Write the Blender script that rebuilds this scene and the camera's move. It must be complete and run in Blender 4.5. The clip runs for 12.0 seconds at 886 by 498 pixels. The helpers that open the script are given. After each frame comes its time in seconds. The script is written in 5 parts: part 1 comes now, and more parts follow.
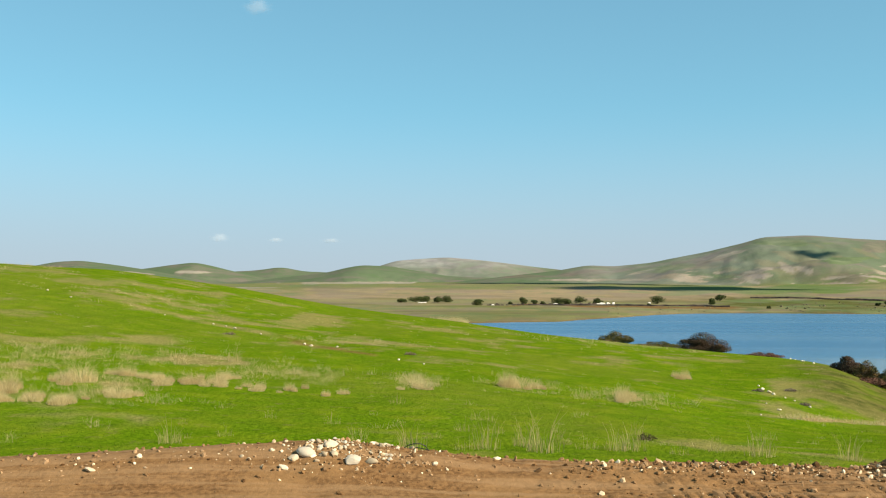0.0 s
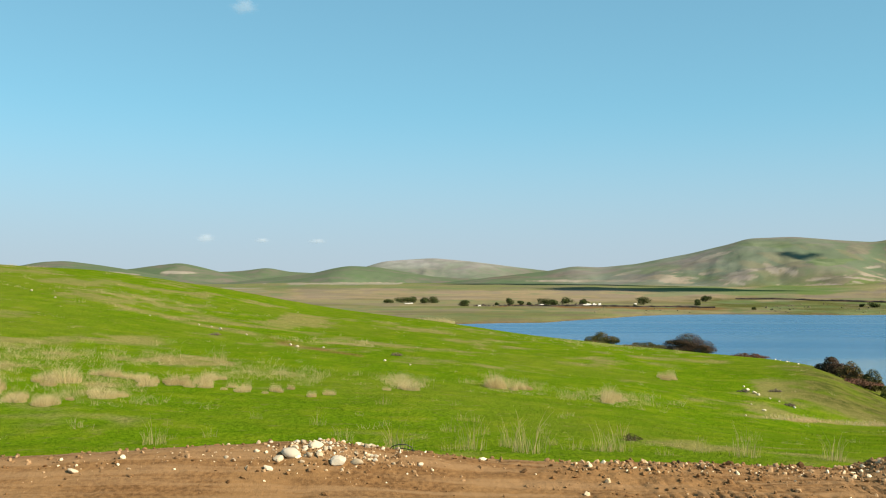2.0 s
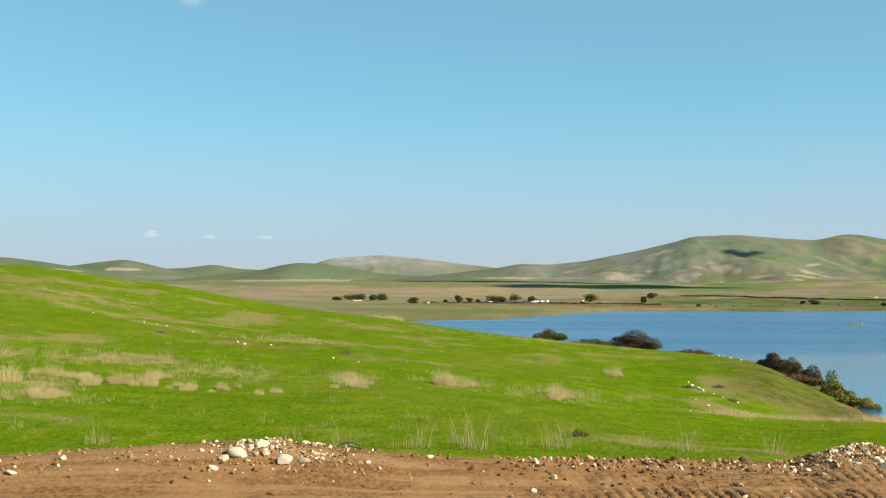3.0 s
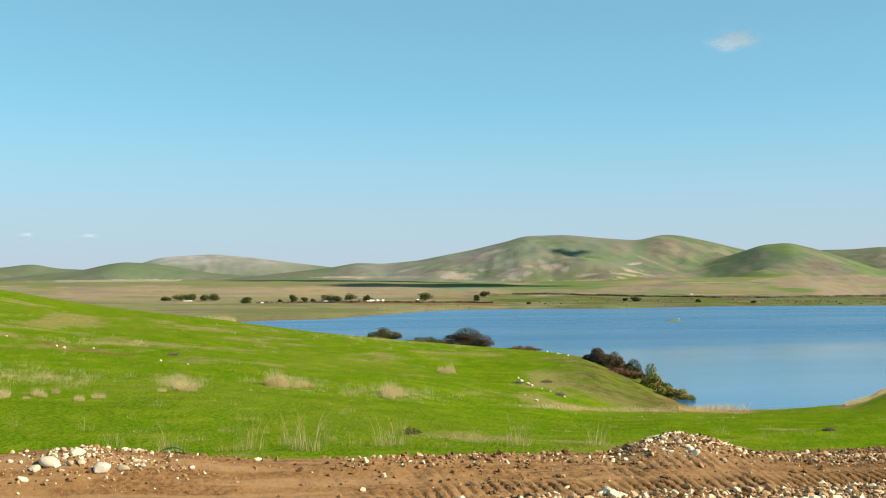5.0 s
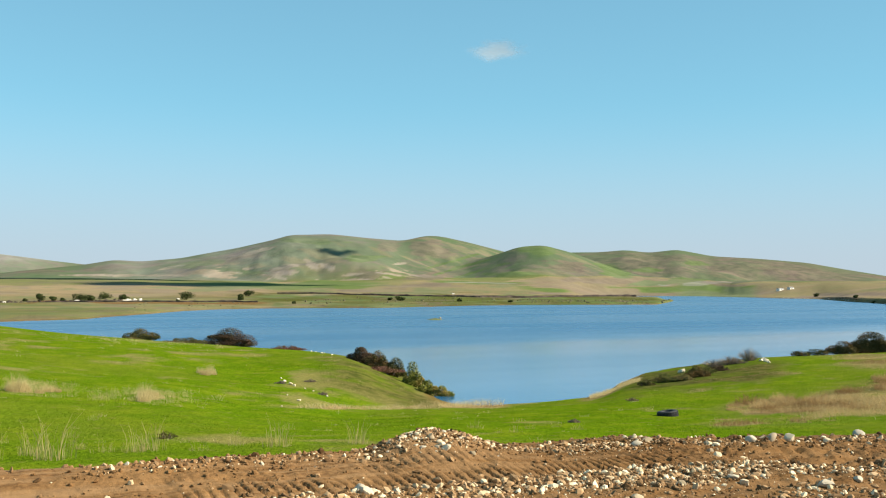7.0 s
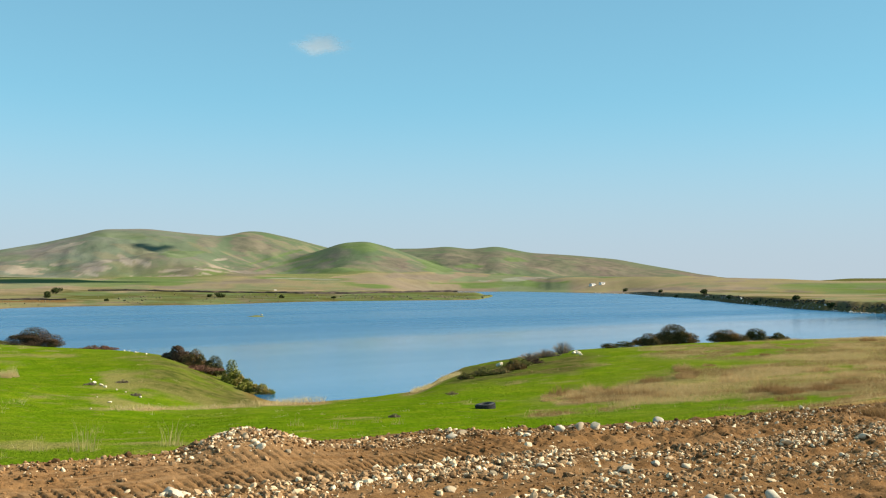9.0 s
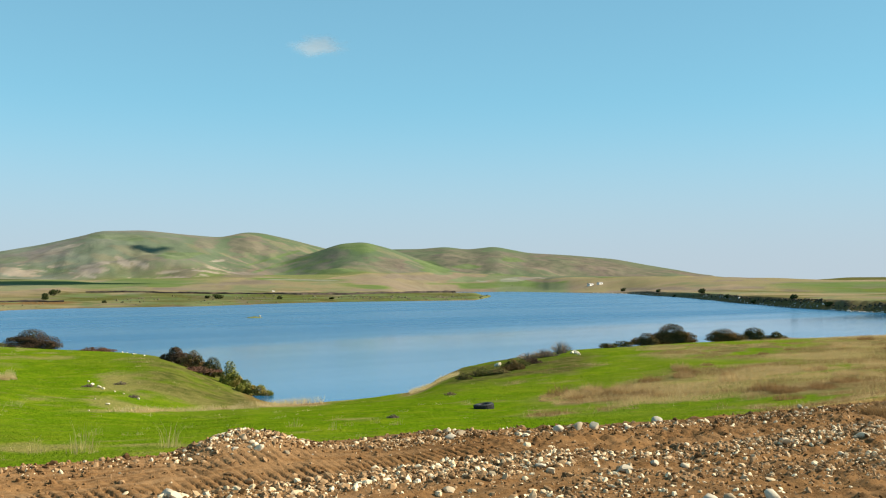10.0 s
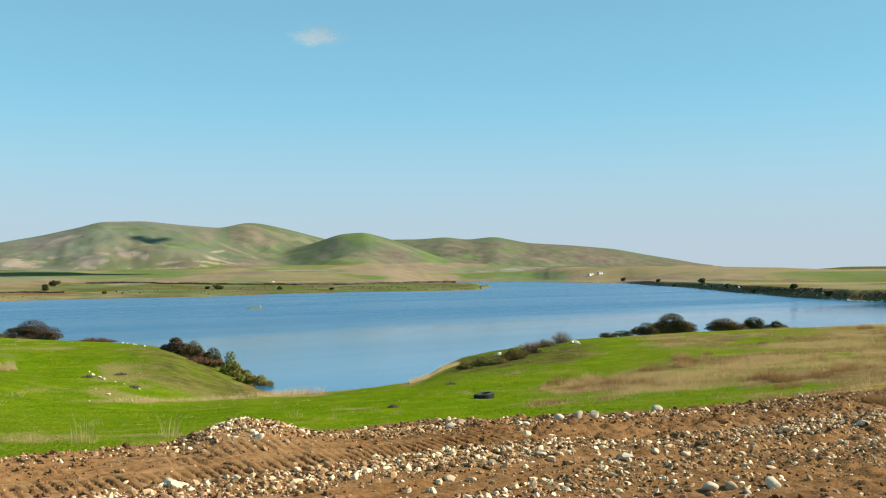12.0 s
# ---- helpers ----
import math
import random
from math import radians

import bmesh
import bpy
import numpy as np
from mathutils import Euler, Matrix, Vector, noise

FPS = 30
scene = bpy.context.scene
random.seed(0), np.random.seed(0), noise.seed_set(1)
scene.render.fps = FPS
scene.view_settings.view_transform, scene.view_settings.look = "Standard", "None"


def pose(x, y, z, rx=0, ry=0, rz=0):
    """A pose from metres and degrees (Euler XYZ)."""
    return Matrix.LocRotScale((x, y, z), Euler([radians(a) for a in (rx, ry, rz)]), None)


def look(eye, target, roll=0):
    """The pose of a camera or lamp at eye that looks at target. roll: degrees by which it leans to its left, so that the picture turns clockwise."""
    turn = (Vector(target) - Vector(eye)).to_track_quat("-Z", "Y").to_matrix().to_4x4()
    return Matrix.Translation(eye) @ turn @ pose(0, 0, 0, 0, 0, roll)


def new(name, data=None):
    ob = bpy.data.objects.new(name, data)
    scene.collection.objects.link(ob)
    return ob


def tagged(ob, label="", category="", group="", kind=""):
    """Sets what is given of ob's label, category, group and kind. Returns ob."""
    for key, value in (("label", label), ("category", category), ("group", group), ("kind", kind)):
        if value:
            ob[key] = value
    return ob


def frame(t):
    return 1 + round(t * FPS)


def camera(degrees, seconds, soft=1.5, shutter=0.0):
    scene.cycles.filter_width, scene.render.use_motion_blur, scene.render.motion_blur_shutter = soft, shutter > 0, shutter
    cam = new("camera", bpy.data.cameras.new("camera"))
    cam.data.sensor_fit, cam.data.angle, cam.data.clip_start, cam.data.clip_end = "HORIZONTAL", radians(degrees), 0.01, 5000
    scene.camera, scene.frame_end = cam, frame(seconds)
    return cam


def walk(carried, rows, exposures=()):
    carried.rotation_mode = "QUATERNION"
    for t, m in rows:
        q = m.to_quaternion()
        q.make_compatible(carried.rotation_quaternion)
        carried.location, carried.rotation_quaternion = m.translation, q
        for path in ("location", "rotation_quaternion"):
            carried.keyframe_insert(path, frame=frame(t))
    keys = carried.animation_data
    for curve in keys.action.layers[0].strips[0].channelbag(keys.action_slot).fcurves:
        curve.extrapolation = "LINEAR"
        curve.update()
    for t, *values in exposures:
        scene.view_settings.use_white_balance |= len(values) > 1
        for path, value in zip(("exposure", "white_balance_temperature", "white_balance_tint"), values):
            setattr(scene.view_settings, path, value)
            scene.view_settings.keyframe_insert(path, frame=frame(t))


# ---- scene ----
# Camera: a hand-held pan from one spot beside a dirt road.
EYE = 1.55
cam = camera(49.2, 12.0, soft=1.15)
# seconds, x, y, z from the first eye, turn to the right, look up, picture roll
ROWS = [
    (0.0, 0.000, 0.000, 0.000, 0.00, 2.65, 0.21),
    (0.5, 0.003, -0.009, 0.002, -0.04, 2.80, 0.35),
    (1.0, -0.002, -0.009, -0.001, -0.15, 2.82, 0.38),
    (1.5, 0.001, 0.006, 0.001, 0.32, 2.77, 0.32),
    (2.0, 0.007, 0.012, -0.003, 0.79, 2.70, 0.27),
    (2.5, 0.009, 0.016, 0.002, 2.12, 2.63, 0.30),
    (4.5, 0.056, 0.042, -0.006, 10.57, 2.27, -0.02),
    (5.0, 0.067, 0.039, -0.002, 13.53, 2.51, -0.08),
    (5.5, 0.081, 0.037, -0.005, 16.43, 2.49, -0.08),
    (6.0, 0.093, 0.014, 0.004, 20.11, 2.20, -0.38),
    (6.5, 0.104, -0.006, 0.005, 23.10, 2.41, -0.12),
    (7.0, 0.118, -0.029, 0.006, 27.30, 2.47, 0.08),
    (7.5, 0.134, -0.045, 0.009, 30.80, 2.68, 0.22),
    (9.3, 0.170, -0.070, 0.009, 38.05, 2.27, -0.15),
    (9.5, 0.171, -0.071, 0.009, 38.06, 2.36, -0.17),
    (10.0, 0.174, -0.057, 0.007, 37.85, 2.26, -0.34),
    (10.5, 0.178, -0.051, 0.008, 37.98, 2.17, -0.40),
    (11.0, 0.176, -0.054, 0.008, 37.98, 2.19, -0.54),
    (11.5, 0.176, -0.049, 0.001, 37.84, 1.91, -0.34),
    (12.0, 0.191, -0.036, -0.008, 37.85, 1.68, -0.46),
]
walk(cam, [(t, pose(x, y, EYE + z, 0, 0, -turn) @ pose(0, 0, 0, 90 + up) @ pose(0, 0, 0, 0, 0, roll))
           for t, x, y, z, turn, up, roll in ROWS],
     [(0.0, 0.86), (2.5, 0.87), (5.0, 0.95), (7.0, 0.99), (9.5, 0.94), (12.0, 0.94)])

# ---- sky and sun ----
SUN_AZ, SUN_EL = 122.0, 33.0
SKY_TINT, SKY_HAZE = (0.90, 1.245, 1.03, 1.0), (2.86, 3.20, 3.62, 1.0)
world = bpy.data.worlds.new("world")
scene.world = world
world.use_nodes = True
wn = world.node_tree
sky = wn.nodes.new("ShaderNodeTexSky")
sky.sky_type = "NISHITA"
sky.sun_disc = False
sky.sun_elevation = radians(SUN_EL)
sky.sun_rotation = radians(SUN_AZ)
sky.altitude = 100
sky.air_density, sky.dust_density, sky.ozone_density = 1.0, 0.0, 2.0
# the hazy lower sky is drawn out upwards, and pales towards the horizon
way = wn.nodes.new("ShaderNodeTexCoord")
apart = wn.nodes.new("ShaderNodeSeparateXYZ")
wn.links.new(way.outputs["Generated"], apart.inputs[0])
rise = wn.nodes.new("ShaderNodeMath")
rise.operation = "MULTIPLY_ADD"
wn.links.new(apart.outputs[2], rise.inputs[0])
rise.inputs[1].default_value, rise.inputs[2].default_value = 0.70, 0.16
again = wn.nodes.new("ShaderNodeCombineXYZ")
# the glow round the sun is kept close to it, the rest of the sky is even
for axis, even in ((0, math.sin(radians(5))), (1, math.cos(radians(5)))):
    away = wn.nodes.new("ShaderNodeMath")
    away.operation = "ADD"
    wn.links.new(apart.outputs[axis], away.inputs[0])
    away.inputs[1].default_value = 0.85 * even
    wn.links.new(away.outputs[0], again.inputs[axis])
wn.links.new(rise.outputs[0], again.inputs[2])
wn.links.new(again.outputs[0], sky.inputs[0])
tint = wn.nodes.new("ShaderNodeMix")
tint.data_type, tint.blend_type = "RGBA", "MULTIPLY"
tint.inputs["Factor"].default_value = 1.0
tint.inputs[7].default_value = SKY_TINT
wn.links.new(sky.outputs[0], tint.inputs[6])
low = wn.nodes.new("ShaderNodeMapRange")
low.interpolation_type = "SMOOTHSTEP"
wn.links.new(apart.outputs[2], low.inputs["Value"])
for key, value in (("From Min", 0.20), ("From Max", 0.0), ("To Min", 0.0), ("To Max", 0.90)):
    low.inputs[key].default_value = value
haze = wn.nodes.new("ShaderNodeMix")
haze.data_type = "RGBA"
wn.links.new(low.outputs[0], haze.inputs["Factor"])
wn.links.new(tint.outputs[2], haze.inputs[6])
haze.inputs[7].default_value = SKY_HAZE
wn.links.new(haze.outputs[2], wn.nodes["Background"].inputs[0])
wn.nodes["Background"].inputs[1].default_value = 0.0945
sun = new("sun", bpy.data.lights.new("sun", "SUN"))
sun.data.energy, sun.data.angle, sun.data.color = 5.0, radians(0.5), (1.0, 0.90, 0.72)
toward_sun = Vector((math.sin(radians(SUN_AZ)) * math.cos(radians(SUN_EL)), math.cos(radians(SUN_AZ)) * math.cos(radians(SUN_EL)), math.sin(radians(SUN_EL))))
sun.matrix_world = look(toward_sun * 50, (0, 0, 0))


# ---- materials ----
class Nodes:
    """A short way to write a procedural material."""

    def __init__(self, name, rough=0.9, metal=0.0, spec=0.3):
        self.m = bpy.data.materials.new(name)
        self.m.use_nodes = True
        self.t = self.m.node_tree
        self.b = self.t.nodes["Principled BSDF"]
        self.b.inputs["Roughness"].default_value = rough
        self.b.inputs["Metallic"].default_value = metal
        self.b.inputs["Specular IOR Level"].default_value = spec
        self.geo = self.t.nodes.new("ShaderNodeNewGeometry")
        self.pos = self.geo.outputs["Position"]

    def put(self, socket, value):
        if hasattr(value, "is_output"):
            self.t.links.new(value, socket)
        elif isinstance(value, tuple) and len(value) == 3:
            socket.default_value = (*value, 1.0) if len(socket.default_value) == 4 else value
        else:
            socket.default_value = value

    def scaled(self, v, s):
        n = self.t.nodes.new("ShaderNodeVectorMath")
        n.operation = "MULTIPLY"
        self.put(n.inputs[0], v)
        n.inputs[1].default_value = s
        return n.outputs[0]

    def noise(self, scale, detail=4.0, rough=0.55, at=None, warp=0.0):
        n = self.t.nodes.new("ShaderNodeTexNoise")
        self.put(n.inputs["Vector"], self.pos if at is None else at)
        n.inputs["Scale"].default_value, n.inputs["Detail"].default_value = scale, detail
        n.inputs["Roughness"].default_value, n.inputs["Distortion"].default_value = rough, warp
        return n.outputs["Fac"]

    def ramp(self, v, lo, hi, a=0.0, b=1.0):
        n = self.t.nodes.new("ShaderNodeMapRange")
        n.interpolation_type = "SMOOTHSTEP"
        self.put(n.inputs["Value"], v)
        for key, value in (("From Min", lo), ("From Max", hi), ("To Min", a), ("To Max", b)):
            n.inputs[key].default_value = value
        return n.outputs[0]

    def math(self, op, a, b=0.0):
        n = self.t.nodes.new("ShaderNodeMath")
        n.operation = op
        self.put(n.inputs[0], a)
        self.put(n.inputs[1], b)
        return n.outputs[0]

    def mix(self, fac, a, b, blend="MIX"):
        n = self.t.nodes.new("ShaderNodeMix")
        n.data_type, n.blend_type = "RGBA", blend
        self.put(n.inputs["Factor"], fac)
        self.put(n.inputs[6], a)
        self.put(n.inputs[7], b)
        return n.outputs[2]

    def attribute(self, name):
        n = self.t.nodes.new("ShaderNodeAttribute")
        n.attribute_name = name
        return n.outputs["Fac"]

    def random(self):
        return self.t.nodes.new("ShaderNodeObjectInfo").outputs["Random"]

    def island(self):
        return self.geo.outputs["Random Per Island"]

    def bump(self, height, strength, distance):
        n = self.t.nodes.new("ShaderNodeBump")
        self.put(n.inputs["Height"], height)
        n.inputs["Strength"].default_value, n.inputs["Distance"].default_value = strength, distance
        self.t.links.new(n.outputs[0], self.b.inputs["Normal"])

    def color(self, c):
        self.put(self.b.inputs["Base Color"], c)
        return self.m


def land_material():
    n = Nodes("land", 1.0, spec=0.0)
    fine, mid, wide = n.noise(9.0, 5), n.noise(0.8, 5, 0.6), n.noise(0.06, 4)
    rows = n.noise(0.9, 4, 0.6, at=n.scaled(n.pos, (0.16, 1.5, 1.0)))
    green = n.mix(n.ramp(fine, 0.35, 0.65), (0.063, 0.116, 0.003), (0.102, 0.168, 0.005))
    green = n.mix(n.ramp(mid, 0.44, 0.66, 0.0, 0.60), green, (0.150, 0.185, 0.009))
    green = n.mix(n.ramp(rows, 0.50, 0.70, 0.0, 0.32), green, (0.050, 0.090, 0.004))
    green = n.mix(n.ramp(wide, 0.42, 0.65, 0.0, 0.40), green, (0.135, 0.150, 0.018))
    green = n.mix(n.ramp(n.noise(2.2, 6, 0.7), 0.55, 0.70, 0.0, 0.6), green, (0.165, 0.140, 0.040))
    straw = n.mix(n.ramp(fine, 0.3, 0.7), (0.20, 0.135, 0.062), (0.33, 0.235, 0.115))
    straw = n.mix(n.ramp(n.noise(0.045, 6, 0.65), 0.45, 0.66, 0.0, 0.6), straw, (0.155, 0.150, 0.055))
    straw = n.mix(n.ramp(n.noise(0.11, 5, 0.6), 0.55, 0.75, 0.0, 0.5), straw, (0.17, 0.105, 0.065))
    soil = n.mix(n.ramp(fine, 0.3, 0.7), (0.12, 0.060, 0.022), (0.20, 0.105, 0.042))
    # distance haze is mixed into the hillside, lush and fallow colours
    hillside = n.mix(n.ramp(n.noise(0.010, 6, 0.6, warp=0.8), 0.42, 0.70), (0.098, 0.126, 0.070), (0.150, 0.128, 0.102))
    hillside = n.mix(n.ramp(n.noise(0.03, 6, 0.65), 0.48, 0.66, 0.0, 0.65), hillside, (0.085, 0.128, 0.058))
    hillside = n.mix(n.ramp(n.noise(0.06, 6, 0.7, warp=1.0), 0.58, 0.78, 0.0, 0.22), hillside, (0.21, 0.170, 0.13))
    scrub = n.mix(n.ramp(n.noise(1.4, 5, 0.65), 0.35, 0.65), (0.046, 0.056, 0.011), (0.112, 0.098, 0.030))
    pale = n.mix(n.ramp(n.noise(0.03, 5), 0.3, 0.7), (0.27, 0.246, 0.236), (0.39, 0.355, 0.335))
    lush = n.mix(n.ramp(n.noise(0.05, 5, 0.6), 0.35, 0.65), (0.086, 0.126, 0.044), (0.118, 0.156, 0.061))
    fallow = n.mix(n.ramp(n.noise(0.045, 6, 0.65), 0.35, 0.65), (0.105, 0.080, 0.066), (0.190, 0.142, 0.108))
    c = n.mix(n.attribute("hillside"), green, hillside)
    c = n.mix(n.attribute("straw"), c, straw)
    c = n.mix(n.attribute("fallow"), c, fallow)
    c = n.mix(n.attribute("lush"), c, lush)
    c = n.mix(n.attribute("pale"), c, pale)
    c = n.mix(n.attribute("scrub"), c, scrub)
    c = n.mix(n.attribute("soil"), c, soil)
    rough_far = n.math("MULTIPLY", n.noise(0.05, 6, 0.65), n.math("MULTIPLY", n.attribute("hillside"), 18.0))
    n.bump(n.math("ADD", n.math("ADD", fine, n.math("MULTIPLY", mid, 2.5)), rough_far), 0.8, 0.08)
    return n.color(c)


def dirt_material():
    n = Nodes("dirt", 1.0, spec=0.02)
    grain, lumps, patch = n.noise(120, 4), n.noise(22, 5, 0.6), n.noise(1.1, 4)
    c = n.mix(n.ramp(lumps, 0.3, 0.7), (0.105, 0.052, 0.021), (0.225, 0.118, 0.047))
    c = n.mix(n.ramp(patch, 0.4, 0.65, 0.0, 0.6), c, (0.265, 0.146, 0.060))
    streak = n.noise(1.6, 5, 0.6, at=n.scaled(n.pos, (0.22, 5.0, 1.0)))
    c = n.mix(n.ramp(streak, 0.42, 0.60, 0.0, 0.6), c, (0.285, 0.170, 0.083))
    c = n.mix(n.ramp(grain, 0.55, 0.75, 0.0, 0.4), c, (0.32, 0.23, 0.13))
    # darker turned earth towards the gravel end
    apart = n.t.nodes.new("ShaderNodeSeparateXYZ")
    n.put(apart.inputs[0], n.pos)
    dark_end = n.ramp(n.math("ADD", apart.outputs[0], n.math("MULTIPLY", patch, 4.0)), 4.5, 8.5, 0.0, 0.48)
    c = n.mix(dark_end, c, n.mix(n.ramp(lumps, 0.3, 0.7), (0.054, 0.026, 0.010), (0.155, 0.079, 0.030)))
    n.bump(n.math("ADD", grain, n.math("MULTIPLY", lumps, 2.0)), 0.5, 0.012)
    return n.color(c)


def water_material():
    n = Nodes("lake_water", 0.10, spec=0.5)
    n.b.inputs["IOR"].default_value = 1.33
    apart = n.t.nodes.new("ShaderNodeSeparateXYZ")
    n.put(apart.inputs[0], n.pos)
    drift = n.noise(0.012, 4, 0.6, at=n.scaled(n.pos, (0.5, 2.0, 1.0)))
    line = n.math("ADD", n.math("SUBTRACT", apart.outputs[1], n.math("MULTIPLY", apart.outputs[0], 0.12)), n.math("MULTIPLY", drift, 60.0))
    windy = n.ramp(line, 100.0, 122.0)
    streak = n.noise(0.02, 4, 0.6, at=n.scaled(n.pos, (0.30, 2.2, 1.0)))
    wave = n.noise(1.5, 5, 0.65, at=n.scaled(n.pos, (0.55, 1.6, 1.0)))
    n.put(n.b.inputs["Roughness"], n.math("ADD", n.math("MULTIPLY", windy, 0.15), n.ramp(streak, 0.35, 0.65, 0.07, 0.14)))
    n.bump(n.math("MULTIPLY", wave, n.math("MULTIPLY", n.ramp(streak, 0.35, 0.65, 0.82, 1.18), n.math("ADD", n.math("MULTIPLY", windy, 0.62), 0.18))), 0.9, 0.06)
    # lighter blue on calm water paints in part of the sky's reflection
    return n.color(n.mix(windy, (0.013, 0.112, 0.235), (0.009, 0.084, 0.190)))


def stone_material():
    n = Nodes("river_stone", 0.85, spec=0.12)
    r = n.random()
    c = n.mix(n.ramp(r, 0.1, 0.9), (0.30, 0.23, 0.145), (0.62, 0.50, 0.34))
    c = n.mix(n.ramp(n.noise(14, 5), 0.5, 0.75, 0.0, 0.5), c, (0.40, 0.28, 0.17))
    c = n.mix(n.ramp(n.math("FRACT", n.math("MULTIPLY", r, 7.31)), 0.68, 0.78, 0.0, 0.8), c, (0.46, 0.40, 0.305))
    n.bump(n.noise(60, 4), 0.4, 0.006)
    return n.color(c)


def pebble_material():
    n = Nodes("pebbles", 0.9, spec=0.08)
    c = n.mix(n.ramp(n.island(), 0.0, 0.6), (0.090, 0.047, 0.019), (0.36, 0.222, 0.112))
    c = n.mix(n.ramp(n.island(), 0.68, 0.97), c, (0.82, 0.66, 0.43))
    n.bump(n.noise(80, 3), 0.3, 0.004)
    return n.color(c)


def leaf_material(name, dark, light, other, share, patch=0.9, thin=0.0):
    n = Nodes(name, 0.85, spec=0.05)
    r = n.island()
    c = n.mix(r, dark, light)
    c = n.mix(n.ramp(n.noise(patch, 3), 0.62 - share * 0.3, 0.70 - share * 0.2), c, other)
    if thin:
        # light shines through thin dry blades
        through_ = n.t.nodes.new("ShaderNodeBsdfTranslucent")
        n.put(through_.inputs[0], c)
        both = n.t.nodes.new("ShaderNodeMixShader")
        both.inputs[0].default_value = thin
        n.t.links.new(n.b.outputs[0], both.inputs[1])
        n.t.links.new(through_.outputs[0], both.inputs[2])
        n.t.links.new(both.outputs[0], n.t.nodes["Material Output"].inputs["Surface"])
    return n.color(c)


def plain_material(name, a, b, scale=6.0, rough=0.8, metal=0.0, spec=0.3, bump=0.0):
    n = Nodes(name, rough, metal, spec)
    v = n.noise(scale, 5)
    if bump:
        n.bump(v, 0.5, bump)
    return n.color(n.mix(n.ramp(v, 0.35, 0.65), a, b))


LAND, DIRT, WATER = land_material(), dirt_material(), water_material()
STONE, PEBBLE = stone_material(), pebble_material()
CHALK = plain_material("pale_chalk", (0.50, 0.42, 0.29), (0.72, 0.63, 0.46), 9, 0.9, spec=0.1, bump=0.01)
WOOD = plain_material("bark", (0.07, 0.05, 0.035), (0.14, 0.10, 0.07), 9)
OLIVE = leaf_material("olive_leaves", (0.026, 0.028, 0.010), (0.115, 0.105, 0.034), (0.135, 0.085, 0.032), 0.45)
SAGE = leaf_material("sage_leaves", (0.060, 0.066, 0.018), (0.190, 0.180, 0.055), (0.15, 0.115, 0.045), 0.4)
TAWNY = leaf_material("olive_brown_leaves", (0.030, 0.026, 0.010), (0.135, 0.105, 0.040), (0.185, 0.100, 0.034), 0.5)
RUSSET = leaf_material("russet_leaves", (0.042, 0.028, 0.018), (0.118, 0.074, 0.047), (0.07, 0.06, 0.028), 0.4)
FRESH = leaf_material("yellow_green_leaves", (0.065, 0.078, 0.015), (0.26, 0.25, 0.048), (0.28, 0.21, 0.055), 0.35)
REDDISH = leaf_material("red_brown_leaves", (0.07, 0.035, 0.024), (0.19, 0.095, 0.060), (0.12, 0.075, 0.04), 0.3)
TREE_LEAF = leaf_material("dark_tree_leaves", (0.022, 0.034, 0.011), (0.078, 0.096, 0.030), (0.09, 0.075, 0.028), 0.2)
STRAW = leaf_material("straw", (0.45, 0.35, 0.16), (0.72, 0.59, 0.31), (0.52, 0.39, 0.19), 0.3, thin=0.45)
BROWN_GRASS = leaf_material("brown_grass", (0.14, 0.080, 0.034), (0.33, 0.205, 0.090), (0.46, 0.33, 0.155), 0.45, 0.25, 0.45)
BLADE = leaf_material("grass_blades", (0.075, 0.130, 0.005), (0.130, 0.195, 0.008), (0.16, 0.19, 0.014), 0.35, thin=0.3)
RUBBER = plain_material("worn_rubber", (0.012, 0.012, 0.013), (0.03, 0.03, 0.031), 20, 0.7, bump=0.004)
CABLE = plain_material("black_plastic", (0.01, 0.01, 0.01), (0.02, 0.02, 0.02), 20, 0.5)
PLASTER = plain_material("whitewash", (0.40, 0.37, 0.33), (0.56, 0.53, 0.47), 1.2)
HOUSE_WHITE = plain_material("house_whitewash", (0.55, 0.52, 0.47), (0.72, 0.69, 0.63), 1.2)
ROOF = plain_material("grey_roof", (0.28, 0.27, 0.26), (0.42, 0.40, 0.38), 1.5)
GLASS_DARK = plain_material("dark_window", (0.02, 0.022, 0.025), (0.03, 0.033, 0.036), 2.0, 0.15)


# ---- terrain ----
def lattice(ix, iy, seed):
    h = (ix * 374761393 + iy * 668265263 + seed * 974634777) & 0xFFFFFFFF
    h = ((h ^ (h >> 13)) * 1274126177) & 0xFFFFFFFF
    return ((h ^ (h >> 16)) & 0xFFFFFF) / float(0xFFFFFF)


def value_noise(x, y, seed=0):
    """Smooth noise from -1 to 1."""
    x, y = np.asarray(x, float), np.asarray(y, float)
    fx, fy = np.floor(x), np.floor(y)
    ix, iy = fx.astype(np.int64), fy.astype(np.int64)
    u, v = x - fx, y - fy
    u, v = u * u * u * (u * (u * 6 - 15) + 10), v * v * v * (v * (v * 6 - 15) + 10)
    a, b = lattice(ix, iy, seed), lattice(ix + 1, iy, seed)
    c, d = lattice(ix, iy + 1, seed), lattice(ix + 1, iy + 1, seed)
    return 2 * ((a * (1 - u) + b * u) * (1 - v) + (c * (1 - u) + d * u) * v) - 1


def fractal(x, y, octaves=4, seed=0, gain=0.5):
    total, amp = 0.0, 1.0
    for k in range(octaves):
        total = total + amp * value_noise(x * 2.03 ** k + 17.3 * k, y * 2.03 ** k - 9.1 * k, seed + k)
        amp *= gain
    return total


